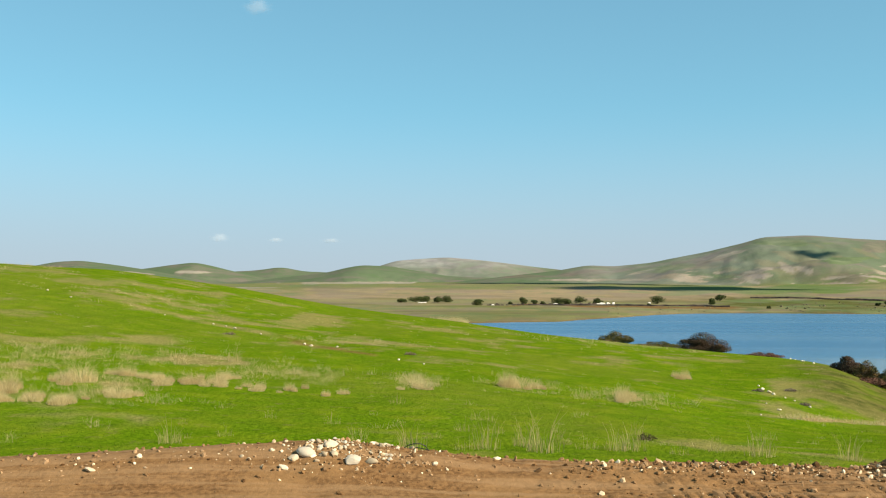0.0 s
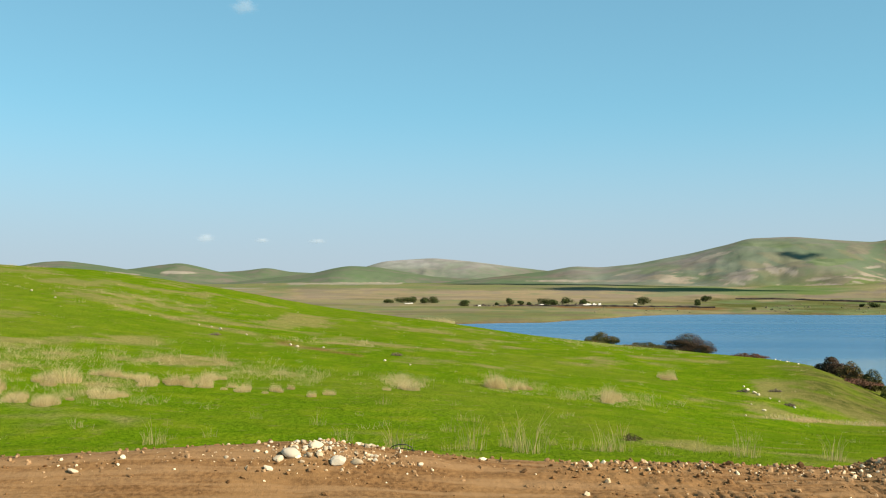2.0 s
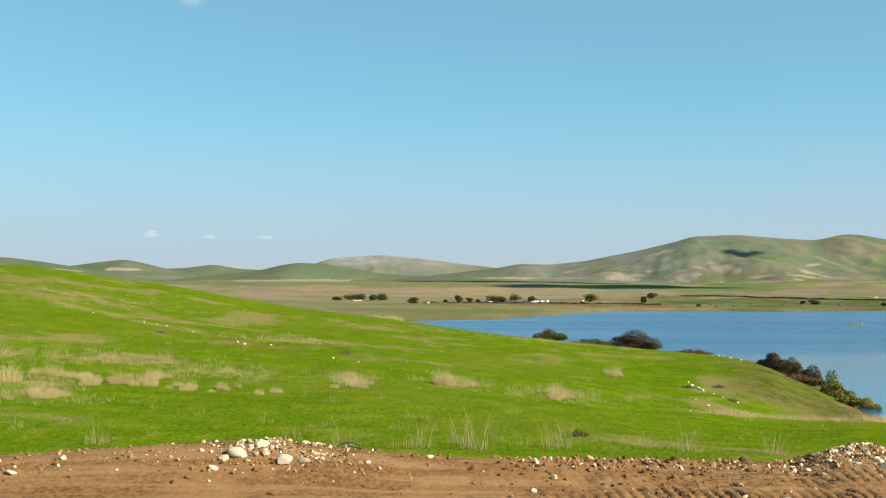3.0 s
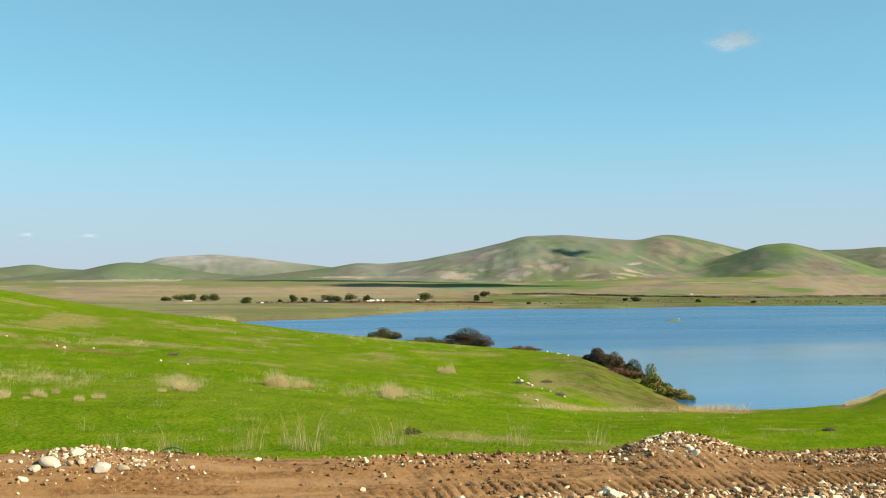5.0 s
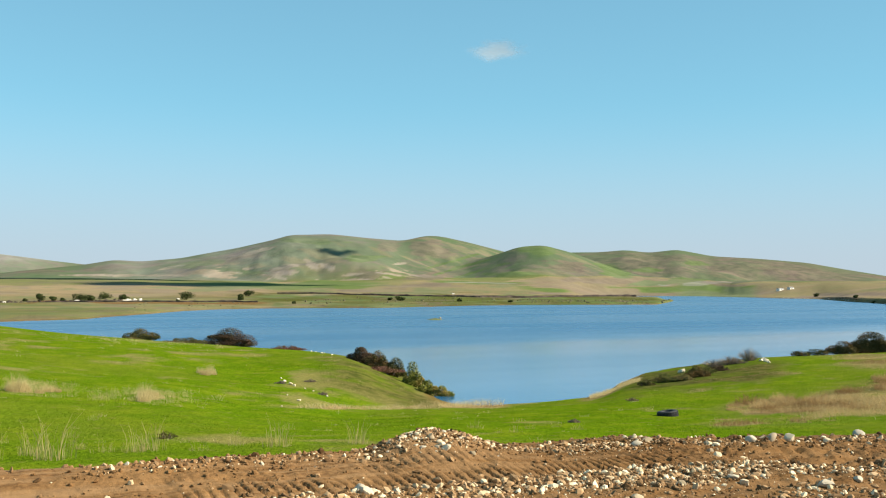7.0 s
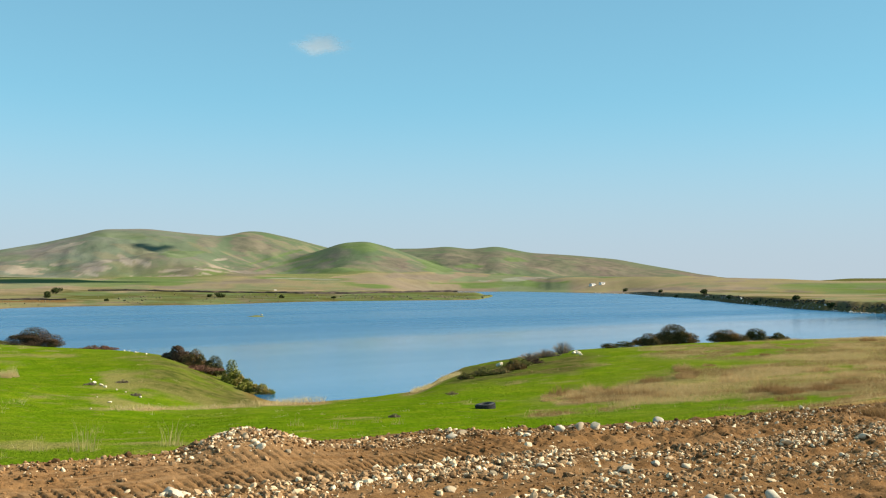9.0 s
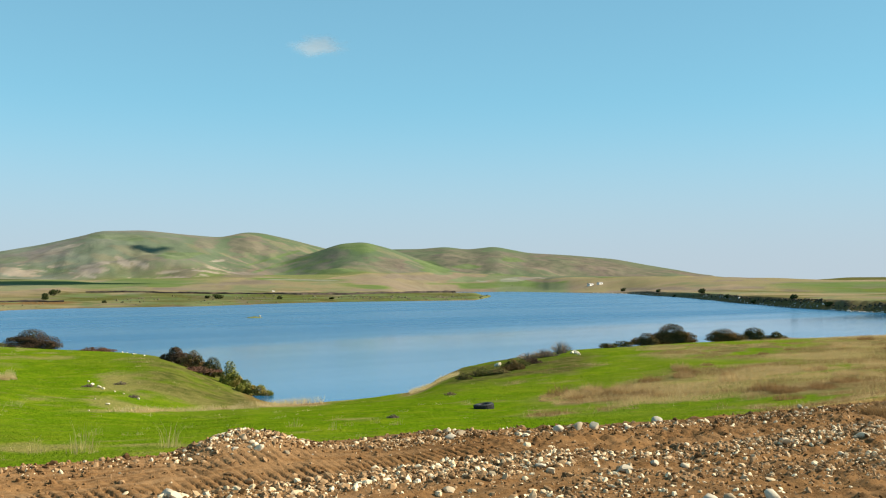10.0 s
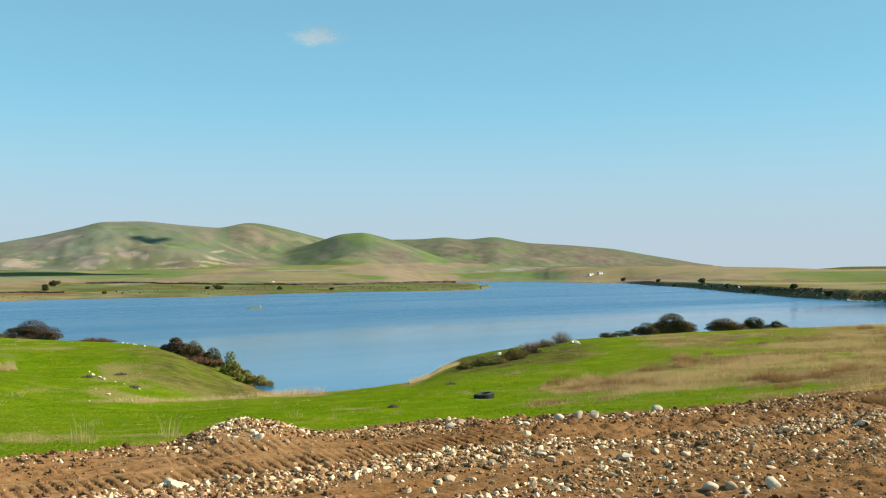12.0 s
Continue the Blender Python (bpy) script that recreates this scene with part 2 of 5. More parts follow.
def ridged(x, y, octaves=4, seed=0):
    total, amp = 0.0, 1.0
    for k in range(octaves):
        total = total + amp * (1 - 2 * np.abs(value_noise(x * 2.1 ** k + 5.7 * k, y * 2.1 ** k + 3.3 * k, seed + k)))
        amp *= 0.5
    return total


def step(v, lo, hi):
    t = np.clip((v - lo) / (hi - lo), 0, 1)
    return t * t * (3 - 2 * t)


def softened(az, knots, width=0.6):
    """Value at each bearing (degrees) from a few (bearing, value) knots, with the corners rounded."""
    ka, kv = [k[0] for k in knots], [k[1] for k in knots]
    return sum(np.interp(az + o * width, ka, kv) for o in (-1, -0.5, 0, 0.5, 1)) / 5


def hermite(r, rs, zs):
    """Smooth profile through the knots rs, zs (lists of arrays) at each r."""
    slopes = []
    for i in range(len(rs)):
        lo, hi = max(i - 1, 0), min(i + 1, len(rs) - 1)
        slopes.append((zs[hi] - zs[lo]) / (rs[hi] - rs[lo]))
    out = np.array(zs[0] + 0 * r)
    for i in range(len(rs) - 1):
        span = rs[i + 1] - rs[i]
        t = np.clip((r - rs[i]) / span, 0, 1)
        h = ((2 * t ** 3 - 3 * t ** 2 + 1) * zs[i] + (t ** 3 - 2 * t ** 2 + t) * span * slopes[i]
             + (3 * t ** 2 - 2 * t ** 3) * zs[i + 1] + (t ** 3 - t ** 2) * span * slopes[i + 1])
        out = np.where(r >= rs[i], h, out)
    return out


def tan_deg(e):
    return np.tan(np.radians(e))


LAKE = -3.95
# The field by bearing: height at 20 m, a middle place (distance, height), the crest (distance, angle from the eye).
FIELD = [
    (-60, -1.0, 35, 0.3, 90, 1.6), (-24.6, -1.2, 38, -0.1, 95, 1.44), (-18.8, -1.25, 40, -0.3, 97, 1.14), (-12.6, -1.3, 42, -0.6, 100, 0.39),
    (-6.1, -1.33, 42, -0.95, 95, -0.78), (0, -1.36, 40, -1.25, 86, -1.53), (5.5, -1.40, 38, -1.72, 79, -2.29), (12, -1.46, 36, -2.10, 72, -2.94),
    (16.2, -1.50, 36, -2.50, 67, -3.26), (19.7, -1.52, 36, -2.72, 61, -3.58), (21.3, -1.53, 37, -2.90, 57, -3.80), (22.6, -1.54, 38, -3.05, 55, -4.25),
    (25.2, -1.56, 42, -3.45, 53, -5.35), (26.6, -1.58, 44, -3.62, 50, -6.15), (28, -1.60, 40, -3.35, 47.5, -6.62), (30, -1.62, 38, -3.15, 47, -6.66),
    (33, -1.63, 38, -3.05, 48.5, -6.46), (36.4, -1.64, 38, -2.95, 51, -6.12), (38.6, -1.64, 38, -2.85, 58, -5.09), (41.2, -1.63, 40, -2.85, 61, -4.58),
    (45.5, -1.55, 40, -2.60, 66, -3.76), (51.7, -1.40, 40, -2.25, 71, -3.28), (57.8, -1.15, 42, -1.95, 76, -2.98), (62.6, -0.95, 45, -1.75, 79, -2.75),
    (90, -0.6, 45, -1.2, 80, -2.3),
]
FAR_SHORE = [(-5, 165), (2, 183), (7, 197), (10.4, 236), (13.6, 284), (16.6, 300), (24, 312), (30, 368), (36, 392), (39.8, 400), (40.7, 520), (41.6, 1080),
             (46.5, 790), (48.5, 716), (50.1, 553), (52.8, 409), (54.8, 318), (57.8, 250), (60.7, 216), (62.6, 205), (75, 165), (100, 150)]
FOOT = [(-60, 0.5), (-12, 0.45), (-7, 0.62), (0, 0.68), (10, 0.62), (18, 0.45), (25, 0.42), (32, 0.50), (38, 0.72), (44, 0.50), (50, 0.54), (54, 0.44), (55.5, 0.36), (58, 0.20), (62.6, 0.12), (90, 0.2)]
# Ranges of hills: crest distance, breadth of the slope, crest angle by bearing.
RANGES = [
    (1500, 520, [(-40, 1.5), (-27, 1.7), (-23.2, 1.37), (-21.8, 1.67), (-20.5, 1.75), (-18.8, 1.55), (-17.3, 1.33), (-13, 0.6), (-8, 0.3)]),
    (2250, 600, [(-30, 0.9), (-17.3, 1.32), (-15.8, 1.56), (-14.4, 1.74), (-13.4, 1.55), (-12.3, 1.27), (-10, 0.8), (-6, 0.3)]),
    (2700, 500, [(-16, 0.8), (-12.3, 1.24), (-11, 1.31), (-9.5, 1.52), (-8.1, 1.27), (-7, 1.24), (-3, 0.9), (2, 0.3)]),
    (1900, 560, [(-12, 0.6), (-6.8, 1.22), (-5.8, 1.48), (-4.8, 1.66), (-3.1, 1.60), (-1.5, 1.34), (0.2, 1.05), (4, 0.85), (9, 0.4)]),
    (2900, 700, [(-8, 0.4), (-3.8, 1.60), (-2.8, 1.93), (-1.5, 2.04), (0.2, 2.15), (2.2, 1.99), (3.9, 1.79), (5.5, 1.59), (6.9, 1.43), (12, 1.0), (20, 0.3)]),
    (1560, 520, [(-2, 0.4), (3, 0.95), (6.9, 1.40), (8.5, 1.69), (10, 1.62), (12.1, 1.82), (13.7, 2.14), (15.2, 2.42), (17.4, 2.94), (18.3, 3.22), (20.7, 3.28),
                 (23, 3.06), (24.9, 2.92), (26.3, 3.23), (27.2, 3.19), (28.8, 2.84), (30.9, 2.30), (34, 1.5), (38, 0.6), (48, 0.58), (52, 0.25)]),
    (1330, 330, [(21.5, 0.3), (24.5, 0.72), (27.5, 1.30), (30.1, 2.02), (31.8, 2.58), (33.2, 2.68), (34.7, 2.29), (36.2, 1.75), (37.6, 1.23), (39, 0.86), (41.5, 0.68), (44, 0.62), (45.8, 0.3)]),
    (2300, 650, [(27, 0.8), (31, 2.0), (34.7, 2.24), (36.5, 2.25), (38, 2.37), (39.3, 2.20), (40.9, 2.37), (42.9, 1.97), (45.3, 1.82), (47.9, 1.57),
                 (49.8, 1.20), (51.7, 0.86), (52.7, 0.66), (56, 0.3)]),
    (3600, 500, [(44, 0.3), (50, 0.64), (53, 0.58), (54.5, 0.44), (58, 0.30), (59.4, 0.32), (60.5, 0.41), (63, 0.40), (90, 0.45)]),
]


def edge_y(x):
    """The far edge of the dirt road, where the berm stands."""
    return 8.1 + 0.05 * x + 0.12 * value_noise(x * 0.5, 0 * x, 3)


def road_height(x):
    return (-0.021 * np.clip(x - 2, 0, 60)) + np.interp(x, [7.0, 7.5, 8.5, 9.3, 10, 12, 14, 18], [0, -0.08, -0.15, -0.15, -0.21, -0.24, -0.28, -0.31])


def ground_height(x, y):
    """Height of the land, without the fine relief of the road."""
    x, y = np.asarray(x, float), np.asarray(y, float)
    r, az = np.hypot(x, y), np.degrees(np.arctan2(x, y))
    cols = [softened(az, [(k[0], k[i]) for k in FIELD]) for i in range(1, 6)]
    z20, rm, zm, rc, ec = cols
    zc = EYE + rc * tan_deg(ec)
    fall = softened(az, [(-60, 0.2), (-3, 0.2), (4, 1.0), (40, 1.0)], 1.0)
    beyond = -3.2 * (1 - fall) - 5.6 * fall
    full = np.full_like(r, 12.0)
    near = hermite(r, [full, full + 8, rm, rc, rc + 32, rc + 60],
                   [z20 + 0.45, z20, zm, zc, zc * 0.25 + beyond * 0.75, beyond])
    relief = step(r, 14, 40) * (0.10 * fractal(x * 0.11, y * 0.11, 3, 40) + 0.03 * fractal(x * 0.6, y * 0.6, 3, 50))
    near = near + relief * (1 - 0.6 * step(np.abs(r - rc), 25, 0))
    # road bank
    d = y - edge_y(x)
    s = step(d, 0.35, 3.6)
    near = road_height(x) * (1 - s) + near * s
    # the far side of the lake, with a bay behind the spit
    def shore_profile(rf):
        foot_r = np.maximum(softened(az, [(-60, 1000), (32, 1000), (38, 1230), (42, 1290), (46.5, 1190), (52, 1000), (90, 900)], 1.0), rf + 120)
        zf = EYE + foot_r * tan_deg(softened(az, FOOT, 1.0))
        r3 = np.maximum(rf + 120, 470)
        late = step(rf, 430, 560)
        z3 = (EYE + r3 * tan_deg(-0.46)) * (1 - late) - 1.6 * late
        z3 = z3 * (1 - dam) + dam * -1.6
        top = -3.2 * (1 - dam) + dam * -1.75
        return hermite(r, [rf - 25, rf, rf + 6 + 18 * (1 - dam), r3, foot_r, foot_r + 900],
                       [LAKE - 1.5 + 0 * r, LAKE + 0 * r, top, z3, zf, zf + 4])

    dam = step(az, 47.5, 50)
    ragged = 1 + 0.008 * fractal(az * 0.9, 0 * az, 4, 8)
    rf = softened(az, FAR_SHORE, 0.25) * ragged
    back = softened(az, [k if k[0] > 41.5 else (k[0], 1080) for k in FAR_SHORE if k[0] > 30], 0.25) * ragged
    behind = step(az, 33.5, 38) * step(r, 545, 640)
    far = shore_profile(rf) * (1 - behind) + shore_profile(back) * behind
    far = far + step(r, 600, 760) * (1 - step(r, 1500, 1900)) * (1 - behind) * step(az, 12, 20) * (3.2 - 1.6 * step(az, 48, 54)) * fractal(x * 0.0065, y * 0.0065, 3, 64)
    far = far + step(r, back + 40, back + 260) * (1 - step(r, 1500, 1900)) * behind * step(az, 34, 40) * 2.2 * fractal(x * 0.0065, y * 0.0065, 3, 64)
    far = far + step(r, rf + 30, rf + 200) * (1 - behind) * (0.5 * fractal(x * 0.012, y * 0.012, 4, 60) + 0.002 * (r - rf) * fractal(x * 0.004, y * 0.004, 3, 66))
    mix = step(r, rc + 45, np.maximum(rf - 25, rc + 60))
    z = near * (1 - mix) + far * mix
    # hills
    for k, (dist, breadth, knots) in enumerate(RANGES):
        here = r > dist - breadth * 1.6
        if not here.any():
            continue
        hx, hy, hr, ha, hz = x[here], y[here], r[here], az[here], z[here]
        spur = fractal(hx * 0.0034, hy * 0.0034, 4, 75)
        crest = dist + 110 * fractal(ha * 0.10, 0 * ha, 2, 70) * dist / 1600
        if dist == 1330:
            crest = crest + 70 * (1 - step(ha, 25.0, 34.0))
        e = softened(ha, knots, 0.35)
        top_z = EYE + crest * tan_deg(e)
        u = (crest - hr) / breadth
        u = np.where(u > 0, u * (1 + 0.20 * spur * step(u, 0.05, 0.5)), u)
        gully = 0.75 * ridged(hx * 0.0085 + 0.3 * spur, hy * 0.0085, 5, 80 + k) + 0.5 * fractal(ha * 0.5 * dist / 1500 + 0.8 * spur, hr * 0.0022, 3, 90 + k)
        down = np.clip(u, 0, 1)
        face = np.where(u > 0, 0.55 * (1 - step(u, 0, 1.0)) + 0.45 * (1 - down) ** 2 * (1 + 2 * down), 1 - 0.8 * step(-u, 0, 1.6))
        body = top_z * face - 12 * (1 - face) + gully * 0.042 * np.maximum(top_z, 8) * np.clip(face * (1 - face) * 4, 0, 1)
        live = step(e, 0.24, 0.32) if dist > 3000 else step(e, 0.3, 0.6)
        body = body * live + (hz - 30) * (1 - live)
        blend = np.clip(0.5 + 0.5 * (body - hz) / 5.0, 0, 1)
        z[here] = hz * (1 - blend) + body * blend + 5.0 * blend * (1 - blend) * step(hz, -6, 25)
    return z


# Dry patches of the near slope: bearing, distance, half widths, strength.
DRY_PATCHES = [(-23.5, 85, 2.5, 14, 0.9), (-16.4, 62, 3.0, 3, 0.8), (-14.2, 36, 3.6, 2.6, 1.0), (-23.5, 31, 2.2, 4, 1.0), (-20.8, 35, 2.4, 1.6, 0.9), (-18.6, 28, 1.6, 2.0, 0.7),
               (-5.4, 48, 2.2, 1.0, 0.9), (10.6, 33, 1.8, 1.6, 0.7), (10.0, 66, 3.0, 3, 0.6), (-9.0, 33, 2.0, 1.4, 0.7), (-1.6, 32, 0.7, 1.2, 0.8), (4.5, 34, 1.0, 1.2, 0.8)]


# Fields on the slopes of the hills: bearing, height angle, half widths, slant.
TAN_FIELDS = [(18.0, 1.35, 1.2, 0.12, 0.2), (19.6, 1.46, 0.42, 0.28, -0.5), (20.6, 1.32, 0.55, 0.20, -0.3), (16.4, 2.25, 0.9, 0.09, 0.3), (11.6, 1.30, 0.8, 0.07, 0.2), (24.8, 1.60, 0.40, 0.06, 0.15),
              (9.3, 0.84, 3.4, 0.06, 0.0), (14.2, 0.95, 1.0, 0.08, 0.12), (17.6, 0.85, 0.5, 0.14, -0.3), (29.6, 0.46, 2.2, 0.05, -0.02), (42.3, 0.45, 2.2, 0.10, 0.06), (22.0, 0.95, 0.7, 0.08, 0.1), (-14.2, 1.18, 1.1, 0.09, 0.0), (-17.6, 1.08, 0.8, 0.08, -0.05), (-5.5, 0.62, 3.6, 0.07, 0.01), (-9.5, 0.30, 3.0, 0.05, 0.0)]
FALLOW_FIELDS = [(17.6, 1.05, 0.9, 0.25, 0.0), (22.7, 0.95, 1.2, 0.30, 0.0), (26.5, 0.85, 1.5, 0.28, 0.0), (26.4, 2.45, 1.3, 0.55, -0.1), (34.6, 1.40, 1.2, 0.36, -0.1), (24.2, 2.65, 0.8, 0.35, 0.0),
                 (39.5, 1.90, 2.2, 0.28, -0.05), (43.0, 1.50, 1.6, 0.30, -0.12), (47.0, 1.20, 2.0, 0.20, -0.12), (9.0, 1.20, 2.0, 0.20, 0.05), (14.5, 1.80, 1.2, 0.25, 0.15), (37.4, 0.62, 2.6, 0.22, 0.0),
                 (27.5, 0.30, 2.4, 0.12, 0.02), (5.0, 1.05, 1.6, 0.10, 0.0)]
LUSH_FIELDS = [(22.5, 1.85, 1.0, 0.22, 0.1), (19.5, 2.90, 2.0, 0.20, 0.0), (28.6, 1.45, 1.7, 0.09, 0.28), (29.6, 1.22, 1.6, 0.07, 0.28), (28.0, 1.78, 1.4, 0.07, 0.28), (37.2, 1.20, 1.0, 0.40, -0.35),
               (33.0, 2.40, 1.1, 0.28, 0.0), (39.4, 1.20, 0.9, 0.13, 0.0), (42.0, 1.55, 0.8, 0.14, -0.1), (31.3, 0.98, 1.5, 0.15, 0.0), (16.0, 1.05, 0.9, 0.10, 0.0), (13.2, 1.50, 1.5, 0.18, 0.1),
               (40.3, 0.50, 2.2, 0.16, 0.06), (28.9, 0.33, 1.0, 0.08, 0.03), (61.0, -0.12, 3.6, 0.20, 0.02), (-6.0, 0.42, 5.5, 0.10, 0.0), (0.5, 0.15, 2.5, 0.08, 0.0)]


def fields(az, el, places, ragged):
    """How far each place lies inside one of the listed fields, with uneven edges."""
    inside = 0 * az
    for a, e, wa, we, slant in places:
        out = np.hypot((az - a) / wa, (el - e - slant * (az - a)) / we)
        inside = np.maximum(inside, 1 - step(out + ragged, 0.84, 1.12))
    return inside


def land_cover(x, y, z):
    """How much hillside, straw, pale rock with the hill's brightening, olive scrub, bare soil, fallow and lush pasture
    lies at each place.
    """
    r, az = np.hypot(x, y), np.degrees(np.arctan2(x, y))
    el = np.degrees(np.arctan2(z - EYE, r))
    rf = softened(az, FAR_SHORE, 0.25)
    rc = softened(az, [(k[0], k[4]) for k in FIELD])
    d = y - edge_y(x)
    n1, n2 = fractal(x * 0.25, y * 0.25, 4, 11), fractal(x * 0.05, y * 0.05, 4, 12)
    far = step(r, 140, 160)
    big = fractal(x * 0.0045, y * 0.0045, 5, 13)
    # far plain in bands that rise to the hills
    e = el + 0.10 * fractal(az * 0.35, el * 3.0, 3, 14) + 0.03 * big
    hillside = far * np.maximum(step(r, 980, 1180), 0.5)
    plots = value_noise(x / 170 + 0.35 * big, y / 120 + 0.35 * big, 23)
    plots2 = value_noise(x / 120 + 9 + 0.3 * big, y / 150 + 0.3 * big, 24)
    west = 0.82 - 0.26 * step(e, -0.85, -0.70) + 0.5 * step(e, -0.38, -0.25) - 0.75 * step(e, 0.20, 0.30) * (1 - step(az + 3 * big, 20, 27))
    # beyond the spit: an olive shore strip, a brown field, green plots under the hills
    wob = 0.10 * value_noise(az * 0.5, el * 2, 16) + 0.05 * big
    strip = (1 - step(e, -0.34, -0.24)) * (1 - step(az, 45, 47))
    green_band = step(el + wob, -0.08 + 0.022 * (az - 14), 0.0 + 0.022 * (az - 14)) * (1 - step(el + wob, 0.48, 0.56)) * (1 - step(az, 22, 25.5)) * step(az, 12, 14)
    green_low = step(-np.abs(el - 0.17 + 1.6 * wob), -0.24, -0.12) * step(value_noise(az * 0.45, el * 3.5, 29), -0.35, 0.0) * step(az, 31, 33) * (1 - step(az, 45, 46.5))
    green_mid = step(-np.abs(el - 0.50 + wob), -0.11, -0.05) * step(az, 26, 27.5) * (1 - step(az, 31, 33))
    green_east = step(az + 2 * big + 3 * wob, 55, 59) * step(el, -0.52, -0.36) * (1 - step(el + wob, 0.08, 0.25))
    green_plots = np.clip(np.maximum.reduce([green_band, green_low, green_mid, green_east]), 0, 1)
    east = np.clip(0.80 + 0.15 * plots + 0.25 * fractal(x * 0.012, y * 0.016, 4, 30), 0.35, 1) * (1 - 0.88 * green_plots) * (1 - strip) + strip * np.clip(0.26 + 0.35 * plots2 + 0.2 * fractal(x * 0.03, y * 0.03, 3, 26), 0.05, 0.8)
    west = west * np.clip(0.85 + 0.35 * plots2 + 0.25 * fractal(x * 0.02, y * 0.03, 3, 28), 0.3, 1.1)
    side = step(az + big, 15, 19)
    straw_far = far * (1 - step(r, 980, 1180)) * np.clip(west * (1 - side) + east * side, 0.05, 0.95)
    # low swells of ploughed land that end in a line under the hills
    swell = np.interp(az, [15, 19, 21.5, 24, 25.5, 27.4, 29, 30.5, 31.5, 33, 36, 38, 40, 42, 44, 46, 48, 52, 56], [0.08, 0.18, 0.30, 0.36, 0.50, 0.61, 0.50, 0.36, 0.60, 0.80, 0.86, 0.85, 0.74, 0.60, 0.42, 0.50, 0.55, 0.52, 0.4])
    above = el - swell + 0.05 * fractal(az * 0.8, el * 2, 3, 109)
    ploughed = step(r, 560, 640) * (1 - step(above, -0.02, 0.03)) * step(az, 15, 17)
    brink = step(r, 560, 640) * step(-np.abs(above), -0.05, -0.015) * step(az, 18, 20) * (1 - step(az, 46, 47)) * np.clip(0.4 + 0.8 * value_noise(az * 0.7, 0 * az, 110), 0, 1)
    hillside = hillside * (1 - 0.8 * ploughed)
    straw_far = np.maximum(straw_far * (1 - 0.7 * step(above, 0.0, 0.06) * step(az, 18, 20) * step(r, 900, 1000)), 0.72 * ploughed * (1 - 0.9 * green_plots))
    straw_far = np.maximum(straw_far, 0.7 * brink)
    hillside = hillside * (1 - 0.35 * green_plots * (1 - step(r, 1400, 1500)))
    outcrop = step(r, 2450, 2600) * fields(az, el, [(-1.5, 1.97, 0.8, 0.07, 0.02)], 0.6 * big)
    pale_rock = step(az, -4.2, -2.5) * (1 - step(az, 3.5, 7)) * step(r, 2450, 2600) * np.clip(0.75 + 0.25 * big, 0, 1) * (0.45 + 0.5 * step(el + 0.2 * big, 1.25, 1.6))
    # bare tan washes and darker fallow plots on the lower slopes of the main hill
    low_slope = step(r, 1000, 1080) * (1 - step(el + 0.3 * big, 1.2, 1.7)) * (1 - step(az, 24, 29)) * step(az, 11, 14)
    wash = fractal(x / 36 + y / 90 + 0.4 * big, y / 44 + z * 0.05, 5, 15)
    wash = wash + 0.25 * fractal(x / 11, y / 14, 3, 39) + 0.42 * np.exp(-((az - 18.6) / 2.4) ** 2 - ((el - 1.05) / 0.32) ** 2)
    # grey of the main hill, painted paler on the flank away from the sun
    grey_hill_lift = step(az, 6, 10) * (1 - step(az, 21, 27)) * step(r, 1040, 1120) * (1 - step(r, 2100, 2200)) * np.clip(0.32 + 0.13 * fractal(x / 30, y / 45, 4, 38), 0.05, 0.6) * (1.8 - 0.8 * step(az, 15, 20))
    scars = low_slope * step(wash, 0.14, 0.26)
    upper = step(r, 1080, 1150) * (1 - step(r, 2000, 2200)) * step(fractal(x / 16 + y / 60, y / 75 - x / 90, 4, 27) + 0.3 * big, 0.42, 0.85) * step(az, 11, 14)
    # near field: dry patches
    weeds = 0 * r
    for pa, pr, wa, wr, amount in DRY_PATCHES:
        weeds = np.maximum(weeds, amount * np.exp(-((az - pa) / wa) ** 2 - ((r - pr) / wr) ** 2))
    n4 = fractal(x * 1.1, y * 1.1, 3, 20)
    weeds = (1 - far) * step(weeds * (0.85 + 0.6 * n1) + 0.45 * n4 * np.clip(weeds * 3, 0, 1), 0.45, 1.05) * 0.62
    weeds = np.maximum(weeds, (1 - far) * 0.50 * step(n1 + 0.5 * n2 + 0.4 * n4, 0.25, 1.1))
    worn = np.interp(az, [-20, -19, -13.6, -9, -4.3, -3], [-0.2, -0.4, -1.7, -2.65, -3.6, -3.85])
    worn = (1 - far) * step(-np.abs(el - worn + 0.10 * n1), -0.16, -0.03) * step(az, -20, -18.5) * (1 - step(az, -4.2, -3.6)) * np.clip(0.7 + 0.5 * n4, 0, 1)
    weeds = np.maximum(weeds, 0.75 * worn * (1 - step(az, -11, -9)))
    n3 = fractal(x * 0.14, y * 0.14, 4, 18)
    ee = el + 0.34 * n3 + 0.16 * n1
    low_edge = np.interp(az, [42, 43.2, 48.4, 53, 55.0, 57.5, 63], [-7.2, -7.3, -6.95, -6.5, -6.4, -7.6, -8.0])
    high_edge = np.interp(az, [42, 44.5, 48.4, 51, 53.2, 56, 58, 60, 63], [-7.0, -6.3, -5.45, -4.95, -4.45, -4.05, -3.5, -3.0, -2.5])
    meadow = (1 - far) * step(ee, low_edge - 0.45, low_edge + 0.40) * (1 - step(ee, high_edge - 0.5, high_edge + 0.5)) * step(az, 42, 43.5)
    meadow = meadow * (1 - 0.9 * step(n3 + 0.5 * n4, 0.35, 0.8)) * np.clip(0.8 + 0.35 * n1, 0.3, 1)
